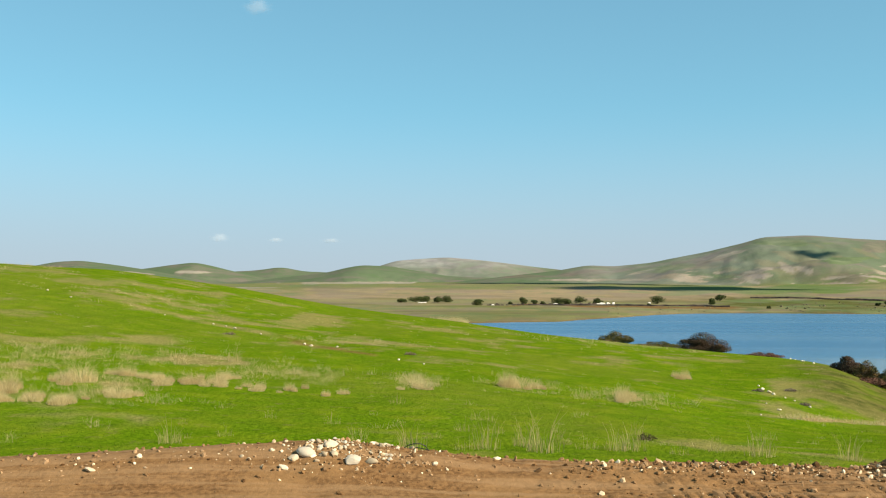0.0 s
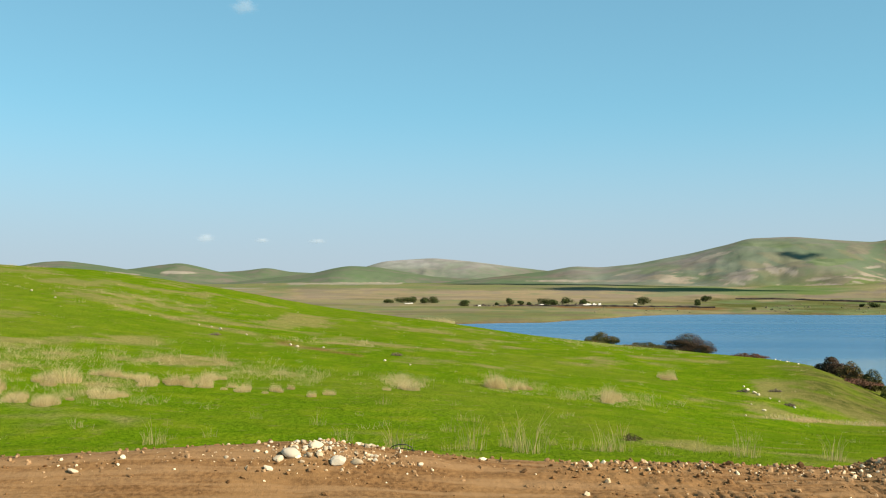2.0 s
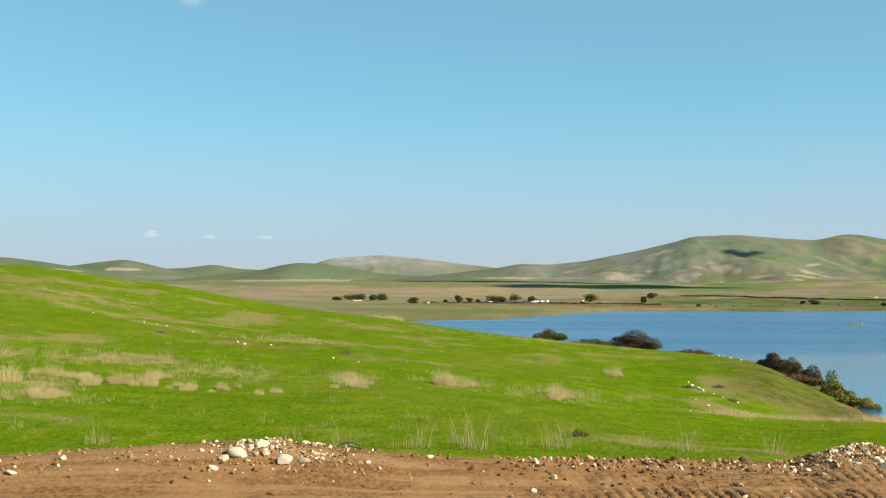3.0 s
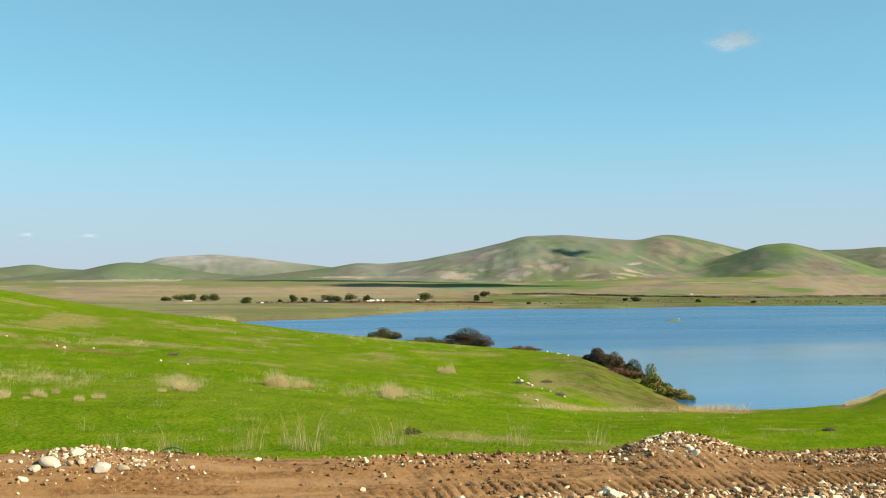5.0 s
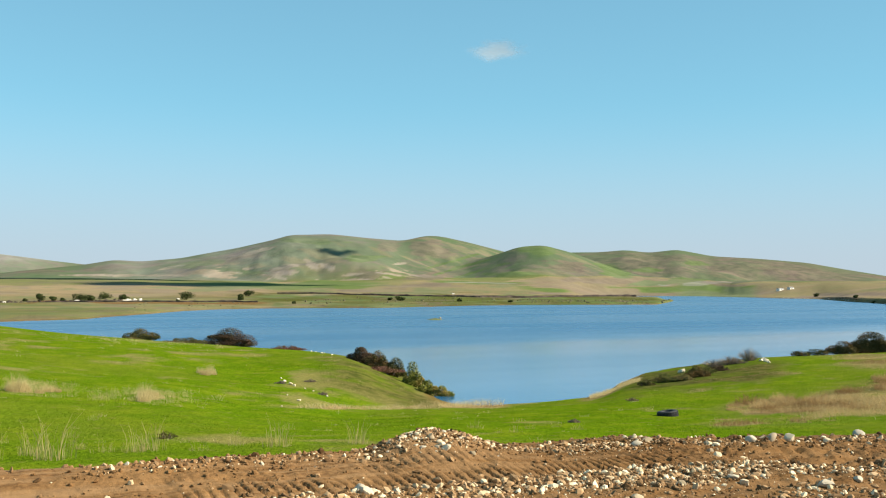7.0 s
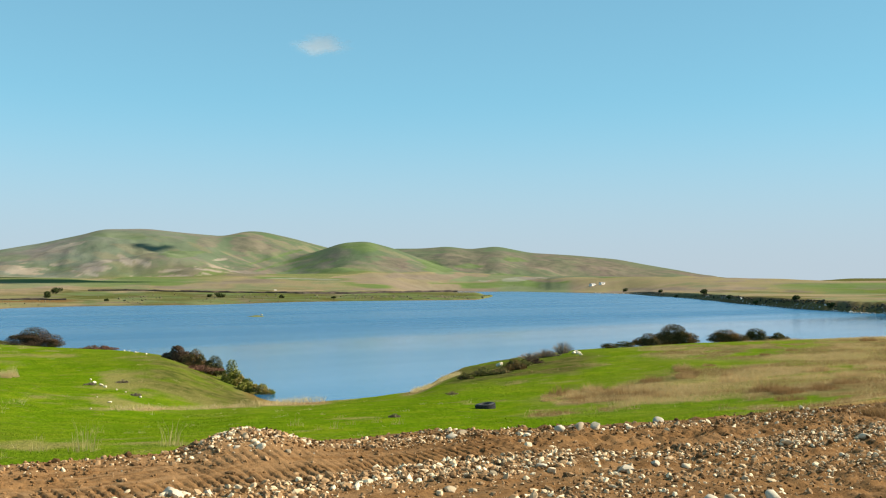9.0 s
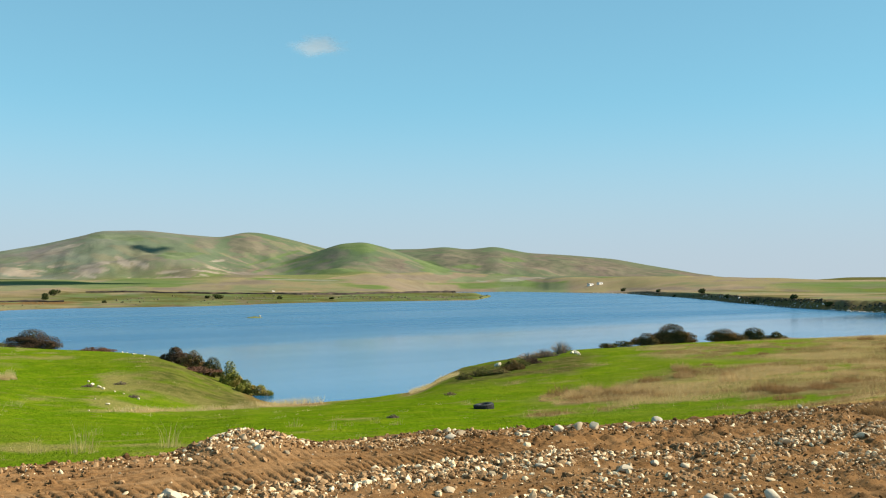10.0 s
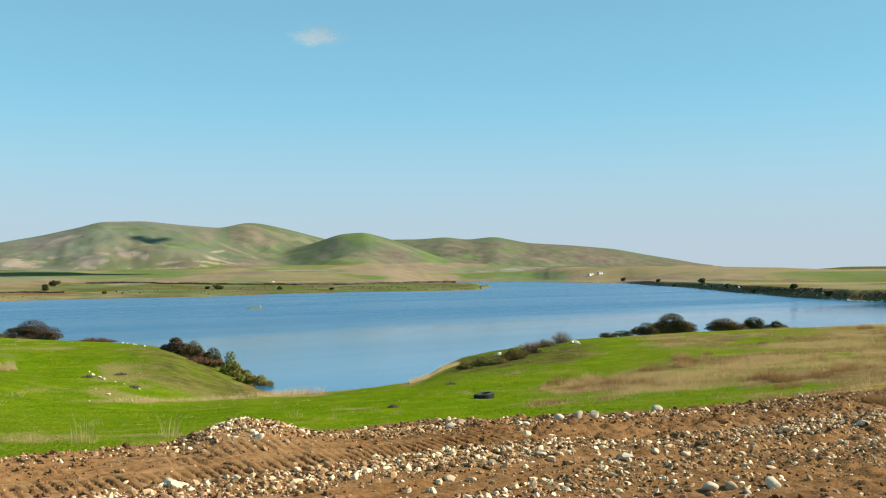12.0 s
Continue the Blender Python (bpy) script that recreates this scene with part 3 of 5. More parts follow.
    meadow = np.maximum(meadow, (1 - far) * step(n3 + 0.4 * n4, 0.05, 0.5) * step(el, -4.4, -3.8) * step(az, 47, 52) * 0.9)
    crest_dry = (1 - far) * (1 - step(az, 18, 21) + step(az, 46, 48)) * step(r, rc - 7, rc) * step(n1 + 0.5 * n2, 0.3, 0.9) * 0.7
    foot_line = np.interp(az, [16, 20.3, 23.6, 26.8, 30, 31.5], [-6.6, -6.76, -6.86, -6.80, -6.66, -6.6])
    nose = (1 - far) * step(-np.abs(el - foot_line + 0.05 * n4), -0.13, -0.05) * step(az, 16, 21) * (1 - step(az, 30.8, 31.6)) * np.clip(0.75 + 0.5 * n1, 0.2, 1)
    scrub = (1 - far) * step(az, 19, 22.5) * (1 - step(az + 0.6 * n1, 27.2, 28.2)) * step(r, 40, 46) * np.clip(0.66 + 0.30 * n1 + 0.30 * n4, 0, 0.95)
    scrub = np.maximum(scrub, (1 - far) * step(az, 37.5, 39.0) * (1 - step(az, 45.5, 48)) * step(el + 0.30 * n1 - 0.16 * (az - 42), -5.7, -5.0) * np.clip(0.75 + 0.6 * n1 + 0.3 * n4, 0.1, 0.95))
    scrub = np.maximum(scrub, far * (1 - step(r, 500, 620)) * step(fractal(x * 0.035, y * 0.035, 4, 19), -0.3, 0.5) * (0.30 + 0.35 * step(az, 14, 17)))
    scrub = np.maximum(scrub, far * (1 - step(r, 540, 640)) * step(az, 13, 17) * (1 - step(az, 44, 46)) * np.clip(0.35 + 0.75 * fractal(x * 0.09, y * 0.07, 4, 34), 0, 0.9))
    scrub = np.maximum(scrub, far * step(az, 46.5, 48.5) * (1 - step(r - rf, 6, 9)) * 0.45)
    scrub = np.maximum(scrub, low_slope * step(-wash, 0.25, 0.5) * 0.18)
    scrub = np.maximum(scrub, step(r, 3200, 3300) * step(az, 50, 51) * 0.9)
    reedy = np.clip(1 - step(az, 30.5, 32) + step(az, 35, 36.2), 0, 1) * (1 - 0.9 * step(az, 38.6, 39.4) * (r < 130))
    scrub = np.maximum(scrub, meadow * np.clip(0.30 + 0.45 * n4 + 0.25 * n1, 0, 0.7))
    shore = step(-np.abs(z - LAKE - 0.14), -0.28, -0.08) * (r < 900) * np.clip(0.7 + 0.6 * n1, 0, 1) * reedy
    tracks = far * step(-np.abs(e + 0.64), -0.06, -0.03) * step(az, 3, 5) * (1 - step(az, 16, 18)) * 0.8
    straw = np.clip(np.maximum.reduce([straw_far, 0.85 * scars, 0.28 * upper, weeds, meadow, crest_dry, nose, shore * 0.9]), 0, 1)
    ragged = 0.45 * fractal(az * 1.0, el * 5.0, 4, 101)
    remote = step(r, 760, 860)
    tan = remote * fields(az, el, TAN_FIELDS, ragged)
    straw = np.maximum(straw, 0.62 * tan)
    fallow = remote * fields(az, el, FALLOW_FIELDS, ragged) * np.clip(0.52 + 0.3 * big, 0.15, 0.85) * (1 - 0.8 * tan)
    band = step(r, 430, 520) * step(-np.abs(el + 0.27 + 0.08 * big), -0.22, -0.10) * (1 - step(az, 15, 18))
    straw = np.maximum(straw, 0.95 * band)
    fallow = np.maximum(fallow, 0.15 * band)
    pink = ploughed * (1 - green_plots) * (1 - brink) * np.clip(0.46 + 0.35 * plots, 0.15, 0.8)
    fallow = np.maximum(fallow, pink * (1 - 0.6 * step(az, 44, 47)))
    strips = fractal(az * 0.45, el * 7.0, 4, 103)
    fallow = np.maximum(fallow, far * (1 - step(r, 900, 1000)) * step(strips, 0.2, 0.55) * (0.42 + 0.3 * step(az, 14, 17)))
    fallow = np.maximum(fallow, step(r, 1650, 1750) * (1 - step(r, 2500, 2600)) * step(az, 33, 35) * np.clip(0.22 + 0.45 * fractal(x * 0.006, y * 0.006, 4, 107), 0, 0.9))
    lush = remote * fields(az, el, LUSH_FIELDS, ragged) * np.clip(0.75 + 0.2 * big, 0.3, 0.95)
    marsh = far * (1 - step(r, 500, 560)) * step(az, 14, 18) * (1 - step(az, 44, 46)) * step(fractal(az * 0.9, el * 11, 4, 105), -0.05, 0.25) * 0.8
    pasture = remote * step(az, 40.4, 41.4) * (1 - step(az, 44.8, 45.6)) * (1 - step(el + 0.05 * big, swell - 0.22, swell - 0.15)) * 0.85
    lush = np.maximum.reduce([lush, marsh, pasture, 0.75 * green_plots * step(r, 560, 640) * (1 - step(r, 1400, 1500))])
    lush = np.maximum(lush, far * (1 - step(r, 700, 800)) * step(-strips, 0.25, 0.6) * 0.6)
    soil = np.maximum(np.maximum.reduce([1 - step(d, 0.5, 1.3), tracks, 0.75 * worn * step(az, -10, -8.6), 0.4 * far * step(az, 46.5, 48.5) * (1 - step(r - rf, 6, 9))]), step(-np.abs(z - LAKE), -0.25, -0.05) * (r < 1200) * 0.5 * reedy)
    return hillside, straw, np.clip(np.maximum.reduce([pale_rock, 0.7 * outcrop, 0.42 * tan, 0.40 * grey_hill_lift, 0.40 * scars, 0.08 * upper, 0.16 * straw_far]), 0, 1), np.clip(scrub, 0, 1), soil, np.clip(fallow, 0, 1), np.clip(lush, 0, 1)


def sheet(name, xs, ys, zs, wrap, material, kind="structure"):
    """A mesh over a grid of places, rows by columns."""
    rows, cols = xs.shape
    me = bpy.data.meshes.new(name)
    co = np.stack([xs, ys, zs], -1).reshape(-1, 3)
    i, j = np.meshgrid(np.arange(rows - 1), np.arange(cols if wrap else cols - 1), indexing="ij")
    j2 = (j + 1) % cols
    quads = np.stack([i * cols + j, i * cols + j2, (i + 1) * cols + j2, (i + 1) * cols + j], -1).reshape(-1, 4)
    me.vertices.add(len(co))
    me.vertices.foreach_set("co", co.ravel().astype(np.float32))
    me.loops.add(quads.size)
    me.loops.foreach_set("vertex_index", quads.ravel().astype(np.int32))
    me.polygons.add(len(quads))
    me.polygons.foreach_set("loop_start", np.arange(0, quads.size, 4, dtype=np.int32))
    me.polygons.foreach_set("use_smooth", np.ones(len(quads), dtype=bool))
    me.update(calc_edges=True)
    me.materials.append(material)
    ob = new(name, me)
    return ob


def attribute(me, name, values):
    a = me.attributes.new(name, "FLOAT", "POINT")
    a.data.foreach_set("value", np.asarray(values, dtype=np.float32).ravel())


bearings = np.concatenate([np.arange(-28, 66, 0.14), np.arange(66, 332, 2.5)])
radii = np.concatenate([[0.004], np.geomspace(0.25, 12, 40), np.geomspace(12.3, 130, 230), np.geomspace(132, 950, 130), np.linspace(955, 2400, 300), np.linspace(2408, 4700, 80)])
R, A = np.meshgrid(radii, np.radians(bearings), indexing="ij")
GX, GY = R * np.sin(A), R * np.cos(A)
GZ = ground_height(GX, GY)
cover = land_cover(GX, GY, GZ)
in_road = (np.abs(GX - 8) < 15.2) & (GY > -4.4) & (GY < edge_y(GX) + 0.9)
GZ = GZ - 0.12 * in_road
ground = sheet("ground", GX, GY, GZ, True, LAND)
tagged(ground, "green grassy slopes, dry plain and bare hills", "ground", kind="structure")
for key, values in zip(("hillside", "straw", "pale", "scrub", "soil", "fallow", "lush"), cover):
    attribute(ground.data, key, values)

wx, wy = np.meshgrid(np.linspace(-40, 1500, 60), np.linspace(36, 1400, 60))
water = sheet("water", wx, wy, LAKE + 0 * wx, False, WATER)
tagged(water, "calm blue lake with faint wind streaks", "lake", kind="structure")


# ---- dirt road ----
# Berm height above the road by x.
BERM = [(-12, 0.18), (-3.7, 0.18), (-2.0, 0.28), (-0.85, 0.33), (-0.2, 0.24), (0.6, 0.15), (2, 0.12), (3.6, 0.10), (3.95, 0.21), (4.3, 0.27), (4.6, 0.23), (4.95, 0.12), (5.35, 0.02), (5.85, 0.01), (6.4, 0.02),
        (7.5, 0.07), (8.6, 0.10), (9.4, 0.04), (10.5, 0.06), (12, 0.02), (15, 0.03), (17, -0.02), (30, 0.0)]


def road_surface(x, y):
    d = y - edge_y(x)
    b = np.interp(x, [k[0] for k in BERM], [k[1] for k in BERM])
    lumps = (0.040 * fractal(x * 3.1, y * 3.1, 4, 21) + 0.026 * fractal(x * 9, y * 9, 3, 25) * (1 + 1.2 * step(x, 6, 9))) * (0.22 + 0.16 * step(x, 0.0, 2.5) + 0.34 * step(x, 5, 9))
    width = 0.55
    z = road_height(x) + b * np.exp(-(d / width) ** 2) + lumps * (0.75 + 0.1 * np.exp(-(d / 0.7) ** 2))
    # wheel ruts along the road
    for off, depth in ((-1.05, 0.06), (-2.35, 0.09), (-2.75, 0.07), (-3.6, 0.06)):
        z = z - depth * np.exp(-((d - off - 0.12 * value_noise(x * 0.4, 0 * x, 31)) / 0.16) ** 2) * (0.6 + 0.4 * value_noise(x * 0.9, off + 0 * x, 33))
    # slanting cleat marks of a tracked machine
    cleats = -np.maximum(np.sin((x + 0.22 * d) * 2 * math.pi / 0.098 + 0.9 * value_noise(x * 2, y * 2, 35)), 0) ** 3 * (0.55 + 0.45 * np.sin(d * 2 * math.pi / 0.46 + 1.2 * value_noise(x * 0.8, d, 36))) * (0.9 + 0.6 * value_noise(x * 4, y * 4, 37))
    band = step(value_noise(x * 1.4, d * 2.2, 38), -0.7, 0.2) * np.exp(-((d + 0.76) / 0.36) ** 4) * step(x, 0.8, 2.2) * (1 - step(x, 6.2, 7.6))
    z = z + 0.046 * cleats * band
    rim = np.maximum(1 - step(y, -4.5, -3.9), np.maximum(1 - step(x, -7, -6.5), step(x, 22.5, 23)))
    z = z - 0.35 * rim
    bank = step(d, 0.35, 1.2)
    return z * (1 - bank) + (ground_height(x, y) - 0.10) * bank


xs, ys = np.meshgrid(np.concatenate([np.linspace(-7, 0.6, 130), np.linspace(0.615, 7.8, 470), np.linspace(7.83, 23, 330)]), np.concatenate([np.linspace(-4.5, 2.5, 26), np.linspace(2.6, 6.9, 100), np.linspace(6.92, 8.6, 95), np.linspace(8.63, 10.6, 45)]))
road = sheet("road", xs, ys, road_surface(xs, ys), False, DIRT)
tagged(road, "brown dirt road with ruts and a stony berm", "road", kind="structure")


# ---- builders ----
rng = random.Random(7)
nrng = np.random.default_rng(7)


def height_at(x, y):
    return float(ground_height(np.array([x]), np.array([y]))[0])


def road_at(x, y):
    return float(road_surface(np.array([x]), np.array([y]))[0])


def on_ground(az, dip, start=9.0):
    """The place on the land that lies at this bearing and angle below the eye's level."""
    r = np.geomspace(start, 700, 4000)
    x, y = r * math.sin(radians(az)), r * math.cos(radians(az))
    z = ground_height(x, y)
    below = np.nonzero(EYE + r * math.tan(radians(dip)) <= z)[0]
    k = below[0] if len(below) else -1
    return float(x[k]), float(y[k]), float(z[k]), float(r[k])


def at(az, r):
    return r * math.sin(radians(az)), r * math.cos(radians(az))


def raw_mesh(name, verts, faces, material, smooth=False):
    me = bpy.data.meshes.new(name)
    verts = np.asarray(verts, np.float32).reshape(-1, 3)
    faces = np.asarray(faces, np.int32)
    k = faces.shape[1]
    me.vertices.add(len(verts))
    me.vertices.foreach_set("co", verts.ravel())
    me.loops.add(faces.size)
    me.loops.foreach_set("vertex_index", faces.ravel())
    me.polygons.add(len(faces))
    me.polygons.foreach_set("loop_start", np.arange(0, faces.size, k, dtype=np.int32))
    me.polygons.foreach_set("use_smooth", np.full(len(faces), smooth))
    me.update(calc_edges=True)
    me.materials.append(material)
    return me


def part(name, data, parent, label="", m=None):
    """One mesh as a part of a thing."""
    if isinstance(data, tuple):
        bm, material = data
        me = bpy.data.meshes.new(name)
        bm.to_mesh(me)
        bm.free()
        me.materials.append(material)
        data = me
    ob = new(name, data)
    ob.parent = parent
    if m is not None:
        ob.matrix_basis = m
    if label:
        tagged(ob, label)
    return ob


def leaf_cloud(count, size, lobes):
    """Loose leaves on and in a few lobes (centre, radii): verts and quads."""
    weights = np.array([l[3] * l[4] + l[4] * l[5] + l[3] * l[5] for l in lobes])
    pick = nrng.choice(len(lobes), count, p=weights / weights.sum())
    L = np.array(lobes)[pick]
    d = nrng.normal(size=(count, 3))
    d /= np.linalg.norm(d, axis=1, keepdims=True)
    d *= (0.55 + 0.55 * nrng.random((count, 1)) ** 0.7)
    c = L[:, :3] + d * L[:, 3:6]
    n = d + 0.8 * nrng.normal(size=(count, 3))
    n /= np.linalg.norm(n, axis=1, keepdims=True)
    u = np.cross(n, nrng.normal(size=(count, 3)))
    u /= np.linalg.norm(u, axis=1, keepdims=True)
    v = np.cross(n, u)
    s = size * (0.55 + 0.9 * nrng.random((count, 1)))
    quad = np.stack([c - u * s, c - v * s * 0.55, c + u * s, c + v * s * 0.55], 1)
    return quad.reshape(-1, 3), np.arange(count * 4).reshape(-1, 4)


def tube(points, radii_, sides=6):
    verts, faces = [], []
    for i, (p, r) in enumerate(zip(points, radii_)):
        a = Vector(points[min(i + 1, len(points) - 1)]) - Vector(points[max(i - 1, 0)])
        q = a.to_track_quat("Z", "Y")
        for k in range(sides):
            w = 2 * math.pi * k / sides
            verts.append(Vector(p) + q @ Vector((math.cos(w) * r, math.sin(w) * r, 0)))
    for i in range(len(points) - 1):
        for k in range(sides):
            faces.append((i * sides + k, i * sides + (k + 1) % sides, (i + 1) * sides + (k + 1) % sides, (i + 1) * sides + k))
    return [tuple(v) for v in verts], faces


def joined(pieces):
    verts, faces, n = [], [], 0
    for v, f in pieces:
        verts += list(v)
        faces += [tuple(i + n for i in q) for q in f]
        n += len(v)
    return verts, faces


def bush(width, depth, height, leaf, leaf_size, count, lumps, label, sway=0.0, name="shrub", category="shrub"):
    """A shrub of several leafy lobes on thin stems, its base at the origin."""
    root = new(name)
    lobes, stems = [], []
    for k in range(lumps):
        f = (k + 0.5) / lumps - 0.5
        hx = f * width * 0.78 + rng.uniform(-0.05, 0.05) * width
        hy = rng.uniform(-0.3, 0.3) * depth
        arch = (1 - (2 * f) ** 2 * 0.6) if lumps > 1 else 1.0
        hh = height * (arch if abs(f) < 0.2 else arch * rng.uniform(0.7, 1.0)) * (1 - sway * (f + 0.5))
        rx = width / lumps * rng.uniform(0.62, 0.95)
        rz = hh * rng.uniform(0.46, 0.56)
        lobes.append((hx, hy, hh - rz, rx, depth * rng.uniform(0.28, 0.42), rz))
        lobes.append((hx, hy, hh * 0.26, rx * 1.05, depth * 0.42, hh * 0.30))
        for side in range(5):
            out = rng.uniform(-0.9, 0.9)
            lobes.append((hx + out * rx, hy + rng.uniform(-0.35, 0.35) * depth, hh * rng.uniform(0.2, 0.92 - 0.62 * out * out), rx * rng.uniform(0.22, 0.45), depth * 0.22, rz * rng.uniform(0.2, 0.4)))
        stems.append(tube([(hx * 0.7, hy * 0.6, -0.15), (hx * 0.9, hy * 0.9, hh * 0.35), (hx, hy, hh * 0.75)], [0.05, 0.035, 0.012]))
    if lumps == 2:
        lobes.append((rng.uniform(-0.08, 0.08) * width, 0.0, height * 0.60, width * 0.34, depth * 0.36, height * 0.42))
    v, f = leaf_cloud(int(count * 5.0), leaf_size * 0.46, lobes)
    part("crown", raw_mesh("crown", v, f, leaf), root)
    for v, f in stems:
        part("stem", raw_mesh("stem", v, f, WOOD, True), root)
    return tagged(root, label, category)


def shrub_between(az0, az1, top, r, leaf, label, count, lumps, leaf_size=0.10, sway=0.0, depth=None, sink=0.0):
    """A shrub that fills these bearings at this distance, its top at this angle."""
    az = (az0 + az1) / 2
    x, y = at(az, r)
    z = height_at(x, y) - sink
    width = r * radians(az1 - az0)
    h = max(EYE + r * math.tan(radians(top)) - z, 0.35)
    ob = bush(width, depth or max(width * 0.5, 0.8), h, leaf, leaf_size, count, lumps, label, sway)
    ob.matrix_basis = pose(x, y, z, 0, 0, -az)
    return ob


def far_tree(az, r, width, height, label, name="tree"):
    x, y = at(az, r)
    root = new(name)
    width, height = width * 1.15, height * 0.98
    trunk_h = height * 0.08
    pieces = [tube([(0, 0, -0.3), (0.05, 0, trunk_h), (0.1, 0.05, height * 0.6)], [0.22, 0.17, 0.07])]
    lobes = []
    for k in range(9):
        a = rng.uniform(0, 6.28)
        d = rng.uniform(0.05, 0.36) * width
        zc = rng.uniform(0.14, 0.66) * height
        lobes.append((math.cos(a) * d, math.sin(a) * d, zc, width * rng.uniform(0.22, 0.32), width * rng.uniform(0.22, 0.32), height * rng.uniform(0.20, 0.30)))
        pieces.append(tube([(0.05, 0, trunk_h * 0.8), (math.cos(a) * d * 0.6, math.sin(a) * d * 0.6, (trunk_h + zc) / 2), (math.cos(a) * d, math.sin(a) * d, zc)], [0.09, 0.06, 0.03], 5))
    v, f = leaf_cloud(1400, 0.20, lobes)
    part("crown", raw_mesh("crown", v, f, TREE_LEAF), root)
    v, f = joined(pieces)
    part("trunk", raw_mesh("trunk", v, f, WOOD, True), root)
    root.matrix_basis = pose(x, y, height_at(x, y), 0, 0, rng.uniform(0, 360))
    return tagged(root, label, "tree")


def rock_mesh(seed, divisions, flat=0.7, rough=0.22, material=STONE):
    bm = bmesh.new()
    bmesh.ops.create_icosphere(bm, subdivisions=divisions, radius=0.5)
    g = random.Random(seed)
    off = Vector((g.uniform(0, 50), g.uniform(0, 50), g.uniform(0, 50)))
    sx, sy, sz = g.uniform(0.85, 1.15), g.uniform(0.62, 0.95), g.uniform(0.75, 1.05) * flat
    cuts = [(Vector((g.gauss(0, 1), g.gauss(0, 1), g.gauss(0, 1))).normalized(), g.uniform(0.25, 0.40)) for _ in range(10)]
    for v in bm.verts:
        v.co *= 1 + rough * noise.noise(v.co * 2.2 + off) + 0.3 * rough * noise.noise(v.co * 6 + off)
        for n_, d in cuts:
            over = v.co.dot(n_) - d
            if over > 0:
                v.co -= n_ * over * 0.85
        v.co = Vector((v.co.x * sx, v.co.y * sy, v.co.z * sz))
    me = bpy.data.meshes.new("stone")
    bm.to_mesh(me)
    bm.free()
    for p in me.polygons:
        p.use_smooth = divisions > 1 and seed % 3 == 0
    me.materials.append(material)
    return me


def clump_mesh(count, height, spread, material, lean=0.5, width=0.006):
    """A tuft of thin dry or green blades."""
    a = nrng.uniform(0, 2 * math.pi, count)
    d = spread * np.sqrt(nrng.random(count))
    bx, by = np.cos(a) * d, np.sin(a) * d
    h = height * (0.25 + 0.75 * nrng.random(count) ** 1.6)
    la = a + nrng.normal(0, 0.7, count)
    h = h * (1.0 - 0.7 * (d / spread) ** 2)
    l = lean * h * nrng.uniform(0.2, 1.0, count)
    w = width * nrng.uniform(0.7, 1.4, count)
    fa = nrng.uniform(0, math.pi, count)
    ux, uy = np.cos(fa) * w, np.sin(fa) * w
    z0 = np.full(count, -0.03)
    mid = np.stack([bx + np.cos(la) * l * 0.35, by + np.sin(la) * l * 0.35, h * 0.6], -1)
    tip = np.stack([bx + np.cos(la) * l, by + np.sin(la) * l, h], -1)
    u = np.stack([ux, uy, 0 * ux], -1)
    base = np.stack([bx, by, z0], -1)
    verts = np.stack([base - u, base + u, mid + u * 0.8, mid - u * 0.8, tip + u * 0.2, tip - u * 0.2], 1).reshape(-1, 3)
    first = 6 * np.arange(count)[:, None]
    return verts, np.concatenate([first + [0, 1, 2, 3], first + [3, 2, 4, 5]]), material


TWIGGY = leaf_material("grey_brown_twigs", (0.09, 0.07, 0.05), (0.24, 0.19, 0.135), (0.20, 0.14, 0.08), 0.3)

# ---- shrubs along the near shore ----
shrub_between(9.1, 11.1, -2.12, 80, OLIVE, "dark green shrubs behind the grassy crest", 2600, 3, 0.07)
shrub_between(10.9, 13.9, -2.68, 80, OLIVE, "low dark hedge along the lake shore", 2400, 6, 0.065)
shrub_between(13.8, 16.0, -2.18, 82, RUSSET, "large rounded russet shrub by the lake", 6500, 2, 0.075)
shrub_between(16.7, 19.5, -3.28, 72, REDDISH, "low reddish scrub along the crest", 1200, 7, 0.06)
shrub_between(21.7, 23.4, -3.30, 57.5, RUSSET, "purple-brown leafy shrub on the bank", 2600, 3, 0.075)
shrub_between(23.1, 24.2, -3.55, 56.5, OLIVE, "dark shrub on the grassy bank", 1500, 2, 0.07)
shrub_between(24.0, 25.2, -3.95, 55, OLIVE, "dark shrub on the grassy bank", 1500, 2, 0.07, 0.2)
shrub_between(22.2, 25.4, -4.55, 54.2, REDDISH, "low red-brown scrub below the shrubs", 1400, 6, 0.06, 0.3)
shrub_between(25.2, 26.2, -4.20, 53, FRESH, "light green willow shrub on the shore", 1200, 2, 0.08)
shrub_between(25.9, 27.2, -5.22, 51.5, FRESH, "yellow-green shrub at the water's edge", 1700, 3, 0.07, 0.1)
shrub_between(26.7, 28.0, -5.40, 51, FRESH, "yellowing shrub leaning over the water", 1100, 3, 0.06, 0.35)
shrub_between(50.1, 52.2, -2.22, 74, TAWNY, "large rounded olive-brown shrub on the crest", 6500, 2, 0.075)
shrub_between(49.1, 50.4, -2.72, 73, TAWNY, "low olive-brown shrub beside the large one", 2000, 2, 0.07)
shrub_between(53.2, 55.1, -2.46, 80, TAWNY, "dark shrub on the dry crest", 3600, 2, 0.075)
shrub_between(55.2, 56.1, -2.38, 81, OLIVE, "dark upright shrub on the crest", 1000, 1, 0.09)
shrub_between(56.1, 57.6, -2.58, 82, OLIVE, "low dark shrub on the dry crest", 1300, 3, 0.09)
shrub_between(47.3, 47.9, -3.33, 69, OLIVE, "small dark shrub on the crest", 350, 1, 0.07)
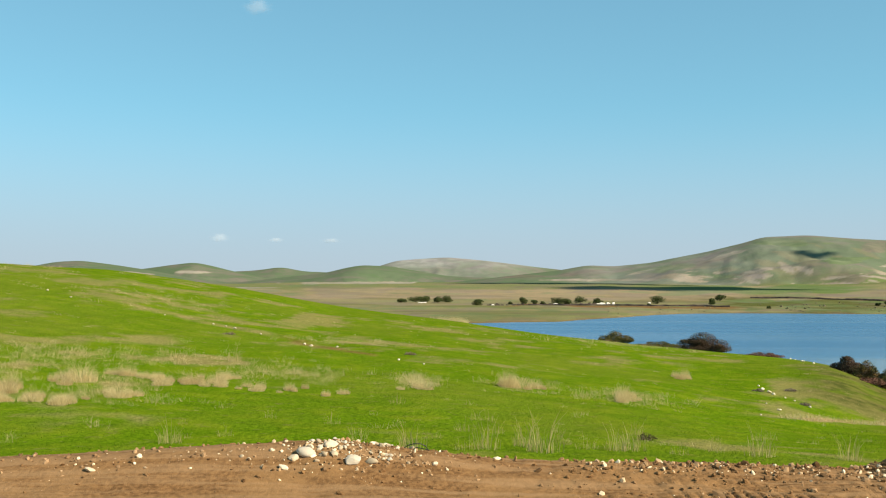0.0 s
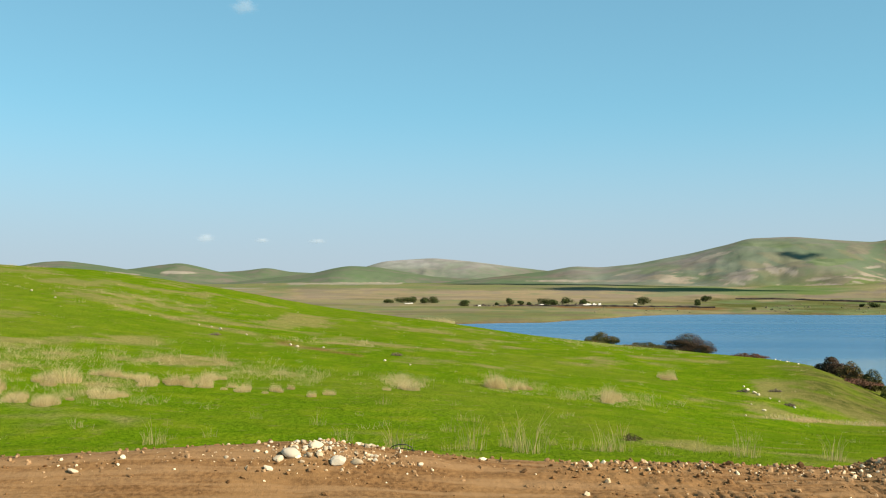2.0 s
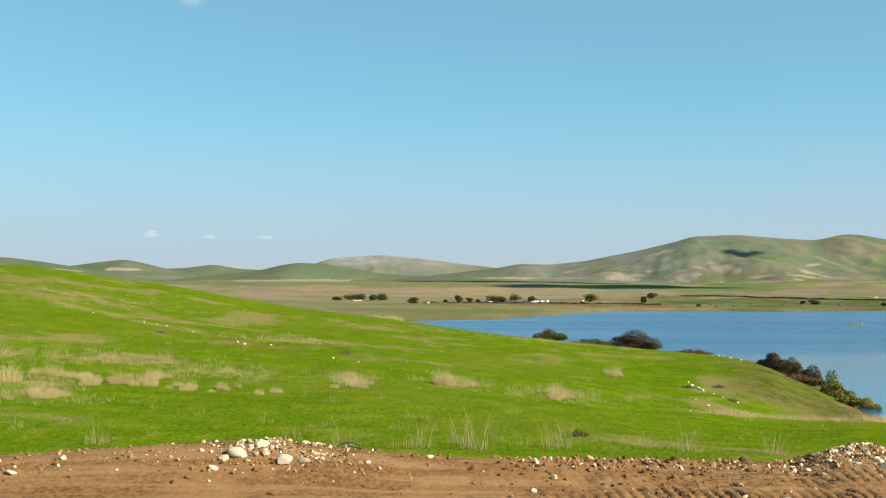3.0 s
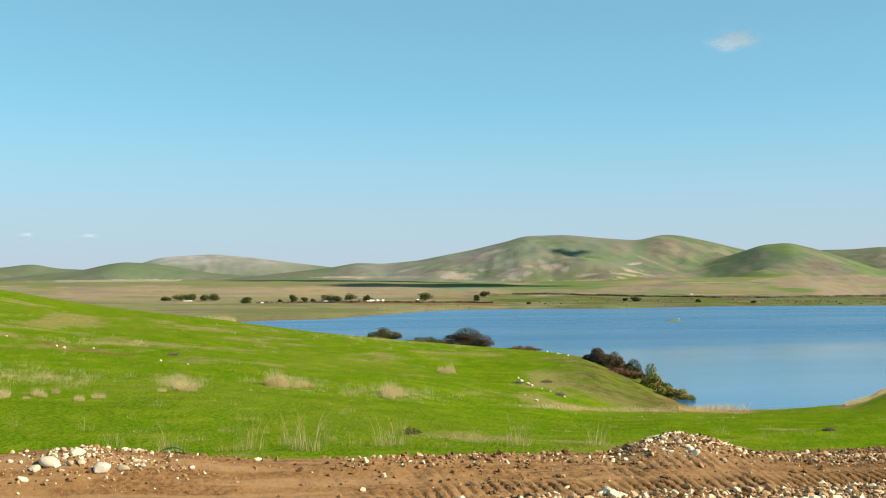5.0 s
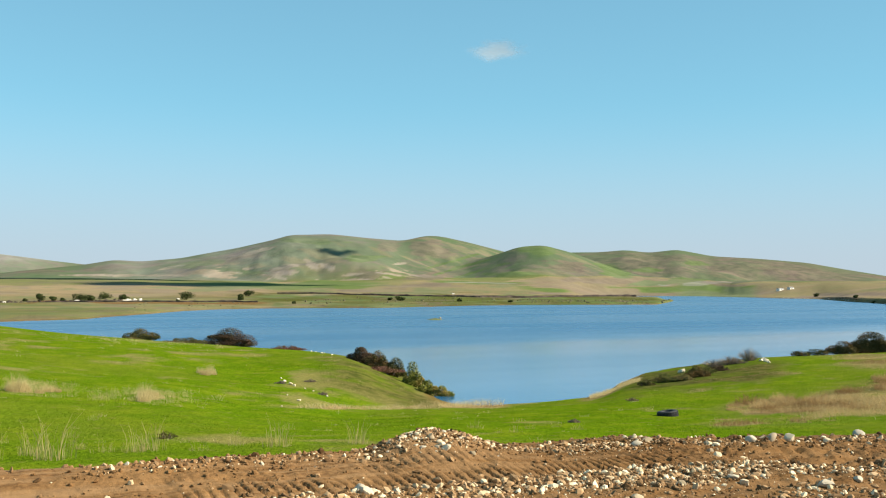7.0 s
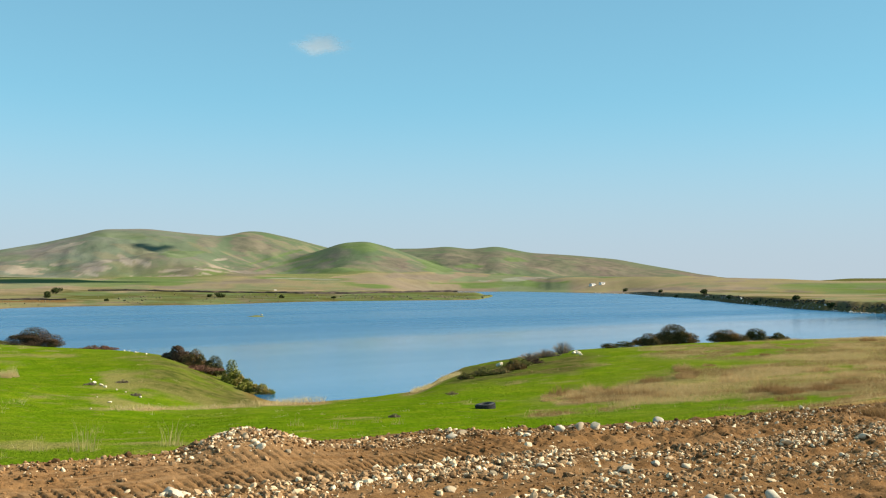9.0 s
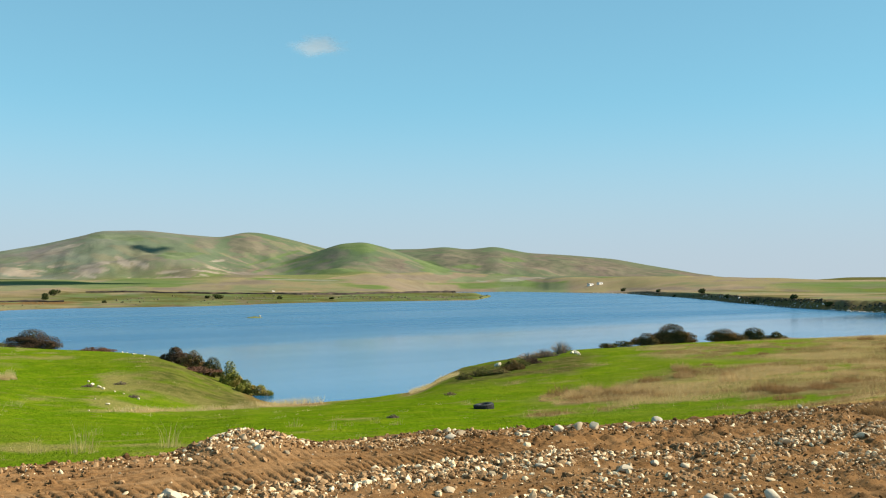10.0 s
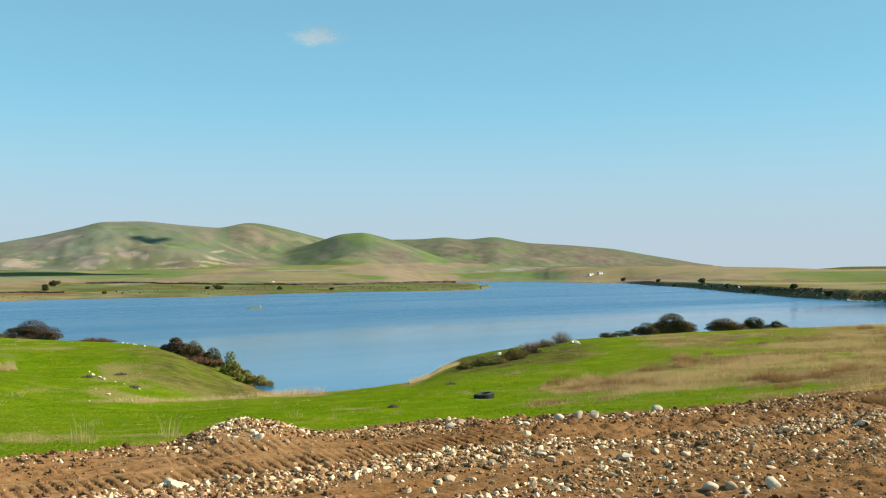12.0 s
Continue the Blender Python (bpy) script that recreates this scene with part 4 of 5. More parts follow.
shrub_between(48.1, 48.8, -3.17, 70, OLIVE, "small dark shrub on the crest", 400, 1, 0.07)
shrub_between(41.3, 42.9, -4.22, 54, OLIVE, "dark shrub on the eroded bank", 1100, 3, 0.06)
shrub_between(39.4, 41.1, -4.68, 53, SAGE, "low dark scrub on the bank", 900, 4, 0.05)
shrub_between(40.2, 42.2, -4.98, 52.5, SAGE, "low dark scrub in a hollow of the bank", 1500, 5, 0.05)
shrub_between(41.9, 43.2, -4.20, 56, SAGE, "dark brown scrub on the eroded bank", 1200, 4, 0.05)
shrub_between(38.7, 39.7, -5.30, 51, OLIVE, "small dark scrub at the edge of the bank", 500, 3, 0.045)
shrub_between(43.4, 44.9, -3.72, 62, TWIGGY, "low grey-brown leafless scrub on the bank", 900, 5, 0.035)
shrub_between(42.6, 43.8, -4.12, 57, RUSSET, "low brown scrub on the bank", 700, 4, 0.05)


def bare_shrub(az, r, width, height, label):
    x, y = at(az, r)
    root = new("bare_shrub")
    pieces = []
    for k in range(230):
        a, d = rng.uniform(0, 6.28), math.sqrt(rng.random())
        tip = (math.cos(a) * d * width / 2, math.sin(a) * d * width / 2, height * (1 - 0.6 * d * d) * rng.uniform(0.7, 1.0))
        bend = rng.uniform(0.35, 0.75)
        pieces.append(tube([(tip[0] * 0.3, tip[1] * 0.3, -0.1), (tip[0] * bend, tip[1] * bend, tip[2] * 0.55), tip], [0.010, 0.007, 0.003], 3))
    v, f = joined(pieces)
    part("twigs", raw_mesh("twigs", v, f, TWIG), root)
    root.matrix_basis = pose(x, y, height_at(x, y), 0, 0, 0)
    return tagged(root, label, "shrub")


TWIG = plain_material("grey_twigs", (0.16, 0.12, 0.09), (0.30, 0.23, 0.17), 4)
bare_shrub(44.9, 64.5, 1.7, 0.95, "leafless grey-brown shrub on the bank")
bare_shrub(43.9, 63.0, 1.9, 0.60, "leafless grey-brown shrub on the bank")
bare_shrub(43.0, 62.0, 1.8, 0.55, "leafless grey-brown shrub on the bank")

# ---- trees and houses of the far plain ----
# bearing, distance, width, height
for az, r, w, h in [(-2.5, 440, 4.2, 2.2), (-1.6, 445, 6.0, 3.4), (-1.0, 446, 4.4, 3.4), (-0.3, 445, 4.8, 3.2), (0.2, 450, 6.4, 3.8), (2.0, 410, 4.8, 3.2), (4.7, 425, 3.2, 4.0),
                    (6.8, 412, 5.4, 4.0), (7.3, 412, 3.6, 3.2), (8.1, 445, 5.2, 3.8), (9.1, 440, 3.6, 3.2), (12.5, 430, 5.6, 4.0), (15.5, 430, 3.2, 3.2), (16.0, 500, 4.4, 3.8)]:
    tagged(far_tree(az, r, w, h, "dark round-crowned tree on the dry plain"), group="trees on the far plain")
for az, r, w, h in [(24.8, 420, 4.0, 2.4), (24.2, 430, 2.0, 1.6), (28.3, 405, 1.6, 1.5), (18.6, 345, 1.2, 0.9), (12.0, 395, 1.2, 1.0), (5.4, 430, 2.6, 2.2), (4.0, 430, 1.8, 1.5), (5.9, 425, 2.0, 1.8),
                    (48.4, 770, 4.6, 3.0), (52.8, 416, 2.6, 2.3), (55.7, 300, 1.9, 1.3), (57.8, 256, 1.5, 1.1), (50.4, 545, 2.4, 1.7), (51.3, 490, 2.4, 1.7), (54.2, 345, 2.0, 1.5), (59.6, 232, 1.6, 1.2), (31.3, 400, 1.6, 1.0)]:
    tagged(far_tree(az, r, w, h, "small dark shrub on the far shore", "far_shrub"), group="shrubs on the far shore", category="shrub")


def box(bm, x0, x1, y0, y1, z0, z1):
    m = Matrix.Translation(((x0 + x1) / 2, (y0 + y1) / 2, (z0 + z1) / 2)) @ Matrix.Diagonal((x1 - x0, y1 - y0, z1 - z0, 1))
    bmesh.ops.create_cube(bm, size=1, matrix=m)


def house(az, r, width, depth, height, label, windows=2):
    x, y = at(az, r)
    root = new("house")
    bm = bmesh.new()
    box(bm, -width / 2, width / 2, -depth / 2, depth / 2, -0.5, height)
    part("wall", (bm, HOUSE_WHITE), root)
    bm = bmesh.new()
    o = 0.3
    vs = [bm.verts.new(p) for p in ((-width / 2 - o, -depth / 2 - o, height), (width / 2 + o, -depth / 2 - o, height), (width / 2 + o, depth / 2 + o, height), (-width / 2 - o, depth / 2 + o, height),
                                    (-width / 2 - o, 0, height + 0.5), (width / 2 + o, 0, height + 0.5))]
    for q in ((0, 1, 5, 4), (2, 3, 4, 5), (0, 4, 3), (1, 2, 5), (3, 2, 1, 0)):
        bm.faces.new([vs[i] for i in q])
    part("roof", (bm, ROOF), root)
    for k in range(windows):
        bm = bmesh.new()
        cx = (k + 1) * width / (windows + 1) - width / 2
        box(bm, cx - 0.45, cx + 0.45, -depth / 2 - 0.05, -depth / 2 + 0.1, height * 0.35, height * 0.75)
        part("window", (bm, GLASS_DARK), root)
    root.matrix_basis = pose(x, y, height_at(x, y), 0, 0, -az + 55)
    return tagged(root, label, "house")


house(46.50, 975, 6.6, 3.4, 2.0, "small white house near the far shore", 1)
house(47.05, 978, 6.0, 3.4, 1.8, "small white house near the far shore", 2)


def ruined_wall(az, r, length, height, label):
    x, y = at(az, r)
    bm = bmesh.new()
    k = 0
    g = random.Random(int(az * 100))
    pos = -length / 2
    while pos < length / 2:
        w = g.uniform(0.7, 1.3)
        h = 0.75 * height * g.uniform(0.4, 1.0)
        box(bm, pos, pos + w - 0.02, -0.2, 0.2, -0.4, h)
        pos += w
    root = new("ruined_wall")
    part("wall", (bm, PLASTER), root)
    root.matrix_basis = pose(x, y, height_at(x, y), 0, 0, -az + 38)
    return tagged(root, label, "wall")


ruined_wall(9.4, 405, 6.6, 1.7, "long low whitewashed wall on the plain")
ruined_wall(9.95, 405, 0.7, 1.8, "white broken wall stump on the plain")
ruined_wall(-1.25, 436, 4.0, 0.8, "low whitewashed wall under the trees")
ruined_wall(2.95, 405, 1.2, 1.6, "small white shed wall on the plain")
ruined_wall(12.0, 425, 0.8, 1.4, "white broken wall stump on the plain")
ruined_wall(6.6, 405, 2.0, 1.0, "low whitewashed wall under the trees")
ruined_wall(27.9, 560, 1.2, 1.0, "small white hut wall on the plain")

places, sizes = [], []
for k in range(260):
    az, r = rng.uniform(2.6, 9.8), rng.uniform(398, 432)
    x, y = at(az, r)
    places.append((x, y, height_at(x, y)))
    sizes.append(rng.uniform(0.4, 1.5))


def ruin_rubble():
    return rubble("ruin_rubble", places, SCARP, "brown rubble of fallen walls on the plain", "rubble", sizes)


# dark eroded bank across the plain
def earth_bank(az0, az1, r0, r1, height, label):
    n_ = 160
    az = np.linspace(az0, az1, n_)
    r = np.linspace(r0, r1, n_) + 2 * fractal(az * 0.8, 0 * az, 3, 90)
    h = height * (1.0 + 0.2 * fractal(az * 2.5, 0 * az, 3, 92))
    x0, y0 = r * np.sin(np.radians(az)), r * np.cos(np.radians(az))
    x1, y1 = (r + 3) * np.sin(np.radians(az)), (r + 3) * np.cos(np.radians(az))
    g0, g1 = ground_height(x0, y0), ground_height(x1, y1)
    xs_, ys_ = np.stack([x0, x0, x0 * 1.001, x1]), np.stack([y0, y0, y0 * 1.001, y1])
    zs_ = np.stack([g0 - 0.5, g0 + 0.1, g0 + np.maximum(h, 0.15), g1 + 0.05])
    return tagged(sheet("earth_bank", xs_, ys_, zs_, False, SCARP), label, "bank", kind="structure")


SCARP = plain_material("dark_earth", (0.030, 0.021, 0.016), (0.065, 0.044, 0.031), 0.4)
earth_bank(17.6, 29.6, 545, 505, 0.8, "dark eroded earth bank on the plain")
earth_bank(29.5, 38.6, 505, 550, 1.0, "dark eroded earth bank on the plain")
earth_bank(5.0, 16.5, 395, 375, 0.6, "dark eroded earth bank near the ruins")

# ---- islet ----
ix, iy = at(26.9, 184)
gx, gy = np.meshgrid(np.linspace(-1, 1, 40), np.linspace(-1, 1, 40))
rr = np.hypot(gx, gy) + 0.12 * fractal(gx * 2, gy * 2, 3, 95)
islet = sheet("islet", ix + gx * 1.9, iy + gy * 1.3, LAKE + 0.42 * (1 - rr) - 0.05, False, LAND)
for key in ("hillside", "straw", "pale", "scrub", "soil", "fallow", "lush"):
    attribute(islet.data, key, np.full(gx.size, {"straw": 0.45, "hillside": 0.5}.get(key, 0.0)))
tagged(islet, "small grassy islet in the lake", "islet", kind="structure")
part("boulder", rock_mesh(77, 2), islet, "pale boulder on the islet", pose(ix + 0.9, iy - 0.2, LAKE + 0.35) @ Matrix.Diagonal((0.5, 0.5, 0.55, 1)))

# ---- rubble along the dam ----
def rubble(name, places, material, label, category, sizes):
    bases = [rock_mesh(300 + k, 1 if len(places) > 300 else 2, 0.75, 0.3, material) for k in range(7)]
    shapes = [(np.array([v.co for v in b.vertices]), np.array([list(p.vertices) for p in b.polygons])) for b in bases]
    spots, sizes = np.asarray(places, float), np.asarray(sizes, float)
    which = nrng.integers(0, len(bases), len(spots))
    vs, fs, n_ = [], [], 0
    for k, (co, fa) in enumerate(shapes):
        own = which == k
        m_ = int(own.sum())
        if not m_:
            continue
        a, b, c = nrng.normal(0, 0.5, m_), nrng.normal(0, 0.5, m_), nrng.uniform(0, 6.28, m_)
        p = co[None] * nrng.uniform(0.5, 1.3, (m_, 1, 3))
        for ang, i, j in ((a, 1, 2), (b, 2, 0), (c, 0, 1)):
            cs, sn = np.cos(ang)[:, None], np.sin(ang)[:, None]
            pi, pj = p[..., i].copy(), p[..., j].copy()
            p[..., i], p[..., j] = pi * cs - pj * sn, pi * sn + pj * cs
        p = p * sizes[own][:, None, None] + spots[own][:, None]
        vs.append(p.reshape(-1, 3))
        fs.append((fa[None] + (np.arange(m_) * len(co))[:, None, None] + n_).reshape(-1, fa.shape[1]))
        n_ += m_ * len(co)
    ob = new(name, raw_mesh(name, np.concatenate(vs), np.concatenate(fs), material))
    for b in bases:
        bpy.data.meshes.remove(b)
    return tagged(ob, label, category, kind="stuff")


SCRUB = plain_material("dark_scrub", (0.032, 0.027, 0.015), (0.10, 0.078, 0.045), 0.8)
ruin_rubble()
RIPRAP = plain_material("grey_rock", (0.16, 0.135, 0.11), (0.60, 0.54, 0.46), 0.5)
places, sizes = [], []
for k in range(1000):
    az = rng.uniform(46.5, 66)
    rf = float(softened(np.array([az]), FAR_SHORE, 0.25)[0])
    r = rf + rng.gauss(0.7, 0.7) * (1.0 + 0.4 * math.sin(az * 7))
    x, y = at(az, r)
    places.append((x, y, max(height_at(x, y), LAKE)))
    sizes.append((0.30 + 0.9 * rng.random() ** 1.8) * (0.6 + r / 900))
rubble("riprap", places, RIPRAP, "grey and pale boulders lining the dam", "rubble", sizes)
places, sizes = [], []
for k in range(1100):
    az = rng.uniform(46.5, 66)
    rf = float(softened(np.array([az]), FAR_SHORE, 0.25)[0])
    x, y = at(az, rf + rng.uniform(2.6, 5.0))
    places.append((x, y, height_at(x, y)))
    sizes.append(rng.uniform(0.3, 0.85))
rubble("dam_scrub", places, SCRUB, "dark scrub along the top of the dam", "scrub", sizes)

places, sizes = [], []
for k in range(2200):
    az = rng.uniform(8, 42.5)
    rf = float(softened(np.array([az]), FAR_SHORE, 0.25)[0])
    x, y = at(az, rf + 3 + 150 * rng.random() ** 1.3)
    z = height_at(x, y)
    if z < LAKE + 0.2 or value_noise(az * 0.9, rf * 0.02, 97) + rng.uniform(-0.7, 0.7) < 0.1:
        continue
    s = 0.4 + 1.5 * rng.random() ** 2.0
    places.append((x, y, z - 0.12 * s))
    sizes.append(s)
for k in range(420):
    az = rng.choice((rng.gauss(32.6, 1.0), rng.gauss(35.0, 0.8), rng.gauss(37.8, 0.7), rng.uniform(18, 39)))
    x, y = at(az, rng.uniform(400, 500))
    s = 0.8 + 1.9 * rng.random() ** 1.8
    places.append((x, y, height_at(x, y) - 0.15 * s))
    sizes.append(s)
SHORE_SCRUB = plain_material("olive_scrub", (0.050, 0.046, 0.022), (0.135, 0.115, 0.055), 0.15)
rubble("shore_scrub", places, SHORE_SCRUB, "low dark scrub dotted over the far shore", "scrub", sizes)

# ---- tyre ----
def tyre_thing(x, y, z, turn):
    root = new("tyre")
    ring, prof = 48, []
    for a in np.linspace(0, 2 * math.pi, 22, endpoint=False):
        cx, cz = math.cos(a), math.sin(a)
        prof.append((0.37 + 0.115 * math.copysign(abs(cx) ** 0.6, cx), 0.15 * math.copysign(abs(cz) ** 0.6, cz)))
    verts, faces = [], []
    for i in range(ring):
        w = 2 * math.pi * i / ring
        verts += [(p * math.cos(w), p * math.sin(w), q) for p, q in prof]
    m = len(prof)
    for i in range(ring):
        for k in range(m):
            faces.append((i * m + k, ((i + 1) % ring) * m + k, ((i + 1) % ring) * m + (k + 1) % m, i * m + (k + 1) % m))
    part("carcass", raw_mesh("carcass", verts, faces, RUBBER, True), root)
    bm = bmesh.new()
    for i in range(40):
        for row in (-0.08, 0.0, 0.08):
            w = 360 * (i + (0.5 if row == 0 else 0)) / 40
            mtx = pose(0, 0, 0, 0, 0, w) @ Matrix.Translation((0.487, 0, row)) @ Matrix.Diagonal((0.03, 0.05, 0.065, 1))
            bmesh.ops.create_cube(bm, size=1, matrix=mtx)
    part("tread", (bm, RUBBER), root)
    root.matrix_basis = pose(x, y, z, -5, -4, turn) @ Matrix.Diagonal((0.73, 0.66, 0.82, 1))
    return tagged(root, "worn black truck tyre lying in the grass", "tyre")


tx, ty, tz, tr_ = on_ground(40.5, -7.1)
tyre_thing(tx, ty, tz + 0.05, 20)
mx, my, mz, _ = on_ground(11.8, -8.3)
bush(0.32, 0.24, 0.16, OLIVE, 0.022, 240, 2, "small dark weed tuft in the grass", name="weed_tuft", category="weed").matrix_basis = pose(mx, my, mz)

for az, dip, w in [(18.0, -5.38, 0.5), (19.7, -5.30, 0.6), (20.4, -6.05, 0.45), (38.5, -6.3, 0.5), (-1.9, -3.6, 0.6), (-12.4, -2.4, 0.6), (35.2, -7.6, 0.35)]:
    wx_, wy_, wz_, _ = on_ground(az, dip)
    tuft = bush(w, w * 0.6, 0.10 + 0.08 * w, TWIGGY if w < 0.65 else OLIVE, 0.025, 220, 3, "low dark weeds in the green grass", name="weed_tuft", category="weed")
    tuft.matrix_basis = pose(wx_, wy_, wz_, 0, 0, -az)

# ---- cable by the stone heap ----
cx, cy = at(-1.45, 8.2)
hose = [(-0.30, 0.03, 0.0), (-0.20, 0.0, 0.06), (-0.08, -0.02, 0.085), (0.05, 0.0, 0.085), (0.16, 0.03, 0.05), (0.22, 0.05, -0.02)]
v1, f1 = tube(hose, [0.008] * 6, 6)
v2, f2 = tube([(-0.12, 0.05, -0.02), (-0.02, 0.02, 0.03), (0.1, -0.02, 0.02), (0.24, -0.06, 0.0)], [0.007] * 4, 6)
cable = new("cable", raw_mesh("cable", *joined([(v1, f1), (v2, f2)]), CABLE, True))
cable.matrix_basis = pose(cx, cy, road_at(cx, cy) + 0.005) @ Matrix.Diagonal((0.42, 0.42, 0.6, 1))
tagged(cable, "bent black plastic cable beside the stone heap", "cable")

# ---- stones ----
ROCKS = [rock_mesh(500 + k, 2, 0.72, 0.25) for k in range(12)]


def stone(x, y, z, size, label, group, flat=1.0):
    ob = new("stone", ROCKS[rng.randrange(len(ROCKS))])
    ob.matrix_basis = pose(x, y, z, rng.uniform(-25, 25), rng.uniform(-25, 25), rng.uniform(0, 360)) @ Matrix.Diagonal((size, size, size * flat, 1))
    return tagged(ob, label, "stone", group)


def on_road(az, dip):
    """The place on the road or its berm at this bearing and angle."""
    top = 8.55 / (math.cos(radians(az)) - 0.05 * math.sin(radians(az))) + 0.05
    r = np.linspace(4.0, top, 900)
    x, y = r * math.sin(radians(az)), r * math.cos(radians(az))
    z = road_surface(x, y)
    under = np.nonzero(EYE + r * math.tan(radians(dip)) <= z)[0]
    k = under[0] if len(under) else -1
    return float(x[k]), float(y[k]), float(z[k])


# along the berm: bearing, angle, size
for az, dip, s in [(-7.8, -9.04, 0.20), (-8.6, -9.28, 0.13), (-6.4, -8.58, 0.15), (-6.3, -9.06, 0.10), (-5.2, -9.52, 0.17), (-5.7, -8.46, 0.06), (-7.3, -9.46, 0.07), (-4.2, -9.57, 0.13),
                   (-5.4, -9.27, 0.08), (-0.4, -9.7, 0.08), (-9.9, -8.81, 0.07), (-11.6, -9.14, 0.06), (-11.2, -9.28, 0.06), (28.2, -8.92, 0.12), (25.5, -8.84, 0.07), (27.8, -8.56, 0.08),
                   (26.5, -8.75, 0.06), (39.7, -8.34, 0.14), (45.3, -8.06, 0.17), (46.4, -7.89, 0.16), (47.3, -7.87, 0.19), (50.9, -7.33, 0.24), (39.1, -8.50, 0.13), (43.2, -8.69, 0.09),
                   (58.7, -6.33, 0.15), (59.5, -6.30, 0.16)]:
    x, y, z = on_road(az, dip - 0.2)
    s = (1.15 if az > 35 else 0.95) * s
    stone(x, y, z + 0.03 * s, s, "pale rounded stone in the roadside heap", "stones along the road edge")
# on the road: bearing, angle, size
for az, dip, s in [(-19.8, -9.57, 0.09), (23.7, -11.43, 0.19), (25.5, -11.39, 0.10), (49.3, -10.25, 0.19), (50.9, -9.79, 0.12), (52.6, -9.95, 0.13), (44.6, -10.09, 0.12), (45.2, -10.40, 0.14),
                   (39.3, -11.45, 0.13), (54.1, -11.67, 0.21), (55.2, -11.52, 0.15), (57.4, -11.31, 0.18), (56.1, -11.78, 0.13), (57.8, -8.39, 0.19), (61.6, -7.87, 0.20), (60.6, -8.82, 0.10),
                   (41.8, -10.56, 0.11), (23.3, -11.22, 0.14), (24.2, -11.40, 0.12), (54.4, -9.97, 0.10)]:
    x, y, z = on_road(az, dip - 0.2)
    stone(x, y, z + 0.10 * s, s, "pale river stone on the dirt road", "stones on the dirt road", 0.9)
# more stones, scattered
for k in range(235):
    heap = rng.random()
    if heap < 0.26:
        x, y = rng.gauss(-0.80, 0.30), rng.gauss(-0.12, 0.13)
    elif heap < 0.42:
        x, y = rng.gauss(4.4, 0.42), rng.gauss(-0.12, 0.2)
    elif heap < 0.72:
        x, y = rng.uniform(6.5, 19), rng.gauss(-0.05, 0.18)
    else:
        x, y = rng.uniform(1.2, 15), rng.gauss(-1.7, 0.4)
    y += float(edge_y(np.array([x]))[0])
    s = 0.028 + (0.060 if heap < 0.26 else 0.075) * rng.random() ** 2.4
    stone(x, y, road_at(x, y) + 0.08 * s, s, "small pale stone on the road edge", "stones along the road edge")
# white stones and scraps on the slope: bearing, angle, size
for az, dip, s in [(-22.2, 0.10, 0.24), (-21.0, -0.28, 0.2), (-16.0, -1.27, 0.12), (-13.3, -1.82, 0.2), (-12.6, -1.92, 0.16), (-12.1, -2.06, 0.28), (-10.6, -2.39, 0.2), (-8.1, -2.99, 0.26), (-7.7, -3.09, 0.28),
                   (-6.2, -3.16, 0.18), (-2.6, -3.92, 0.18), (-1.1, -4.15, 0.14), (18.2, -5.28, 0.30), (18.6, -5.46, 0.32), (18.8, -5.54, 0.24), (18.4, -6.05, 0.14), (19.1, -6.39, 0.22), (20.7, -6.17, 0.2),
                   (18.1, -6.69, 0.12), (19.7, -3.56, 0.24), (19.95, -3.58, 0.14), (20.3, -3.67, 0.28), (20.42, -3.66, 0.16), (20.9, -3.76, 0.20), (19.4, -5.7, 0.16), (19.9, -5.85, 0.14), (18.0, -5.1, 0.2), (41.2, -4.66, 0.8), (45.8, -3.93, 0.62), (45.55, -3.88, 0.42), (45.95, -3.99, 0.34), (45.7, -3.86, 0.5)]:
    x, y, z, r = on_ground(az, dip)
    s = 0.78 * s
    ob = stone(x, y, z + 0.15 * s, s, "white stone lying on the grassy slope", "white stones on the slope")
    ob.material_slots[0].link = "OBJECT"
    ob.material_slots[0].material = CHALK

# ---- gravel ----
places, sizes = [], []
for k in range(88000):
    x = rng.uniform(-5, 20)
    u = rng.random()
    if x < 1.2 and u > 0.12:
        continue
    band = rng.random()
    if band < 0.48:
        d = rng.gauss(-1.55, 0.33)
    elif band < 0.66:
        d = rng.gauss(-0.05, 0.20)
    elif band < 0.82:
        d = rng.gauss(-3.05, 0.3)
    else:
        d = rng.uniform(-5.2, 0.2)
    if x > 7 and rng.random() < 0.35:
        d = rng.uniform(-4.0, 0.1)
    if x < 4.2 and d > -0.6 and rng.random() < 0.65:
        continue
    if -1.05 < d < -0.25 and rng.random() < (0.75 if x < 7 else 0.68):
        continue
    y = float(8.1 + 0.05 * x) + d
    if math.hypot(x, y) < 6.5:
        continue
    patchy = value_noise(x * 0.9, y * 2.2, 61)
    if rng.random() < 0.30 - 0.6 * float(patchy):
        continue
    places.append((x, y))
    sizes.append((0.017 + 0.090 * rng.random() ** 5.2) * (1.1 if band < 0.48 else 1.0))
# small stones worked into the heap and the mound
for centre, spread, amount in ((-0.65, 0.42, 550), (-2.3, 0.6, 120), (4.35, 0.38, 900), (6.7, 0.7, 700)):
    for k in range(amount):
        x = rng.gauss(centre, spread)
        places.append((x, 8.1 + 0.05 * x + rng.gauss(-0.12, 0.16)))
        sizes.append(0.014 + 0.055 * rng.random() ** 3.2)
px, py = np.array(places).T
pz = road_surface(px, py)
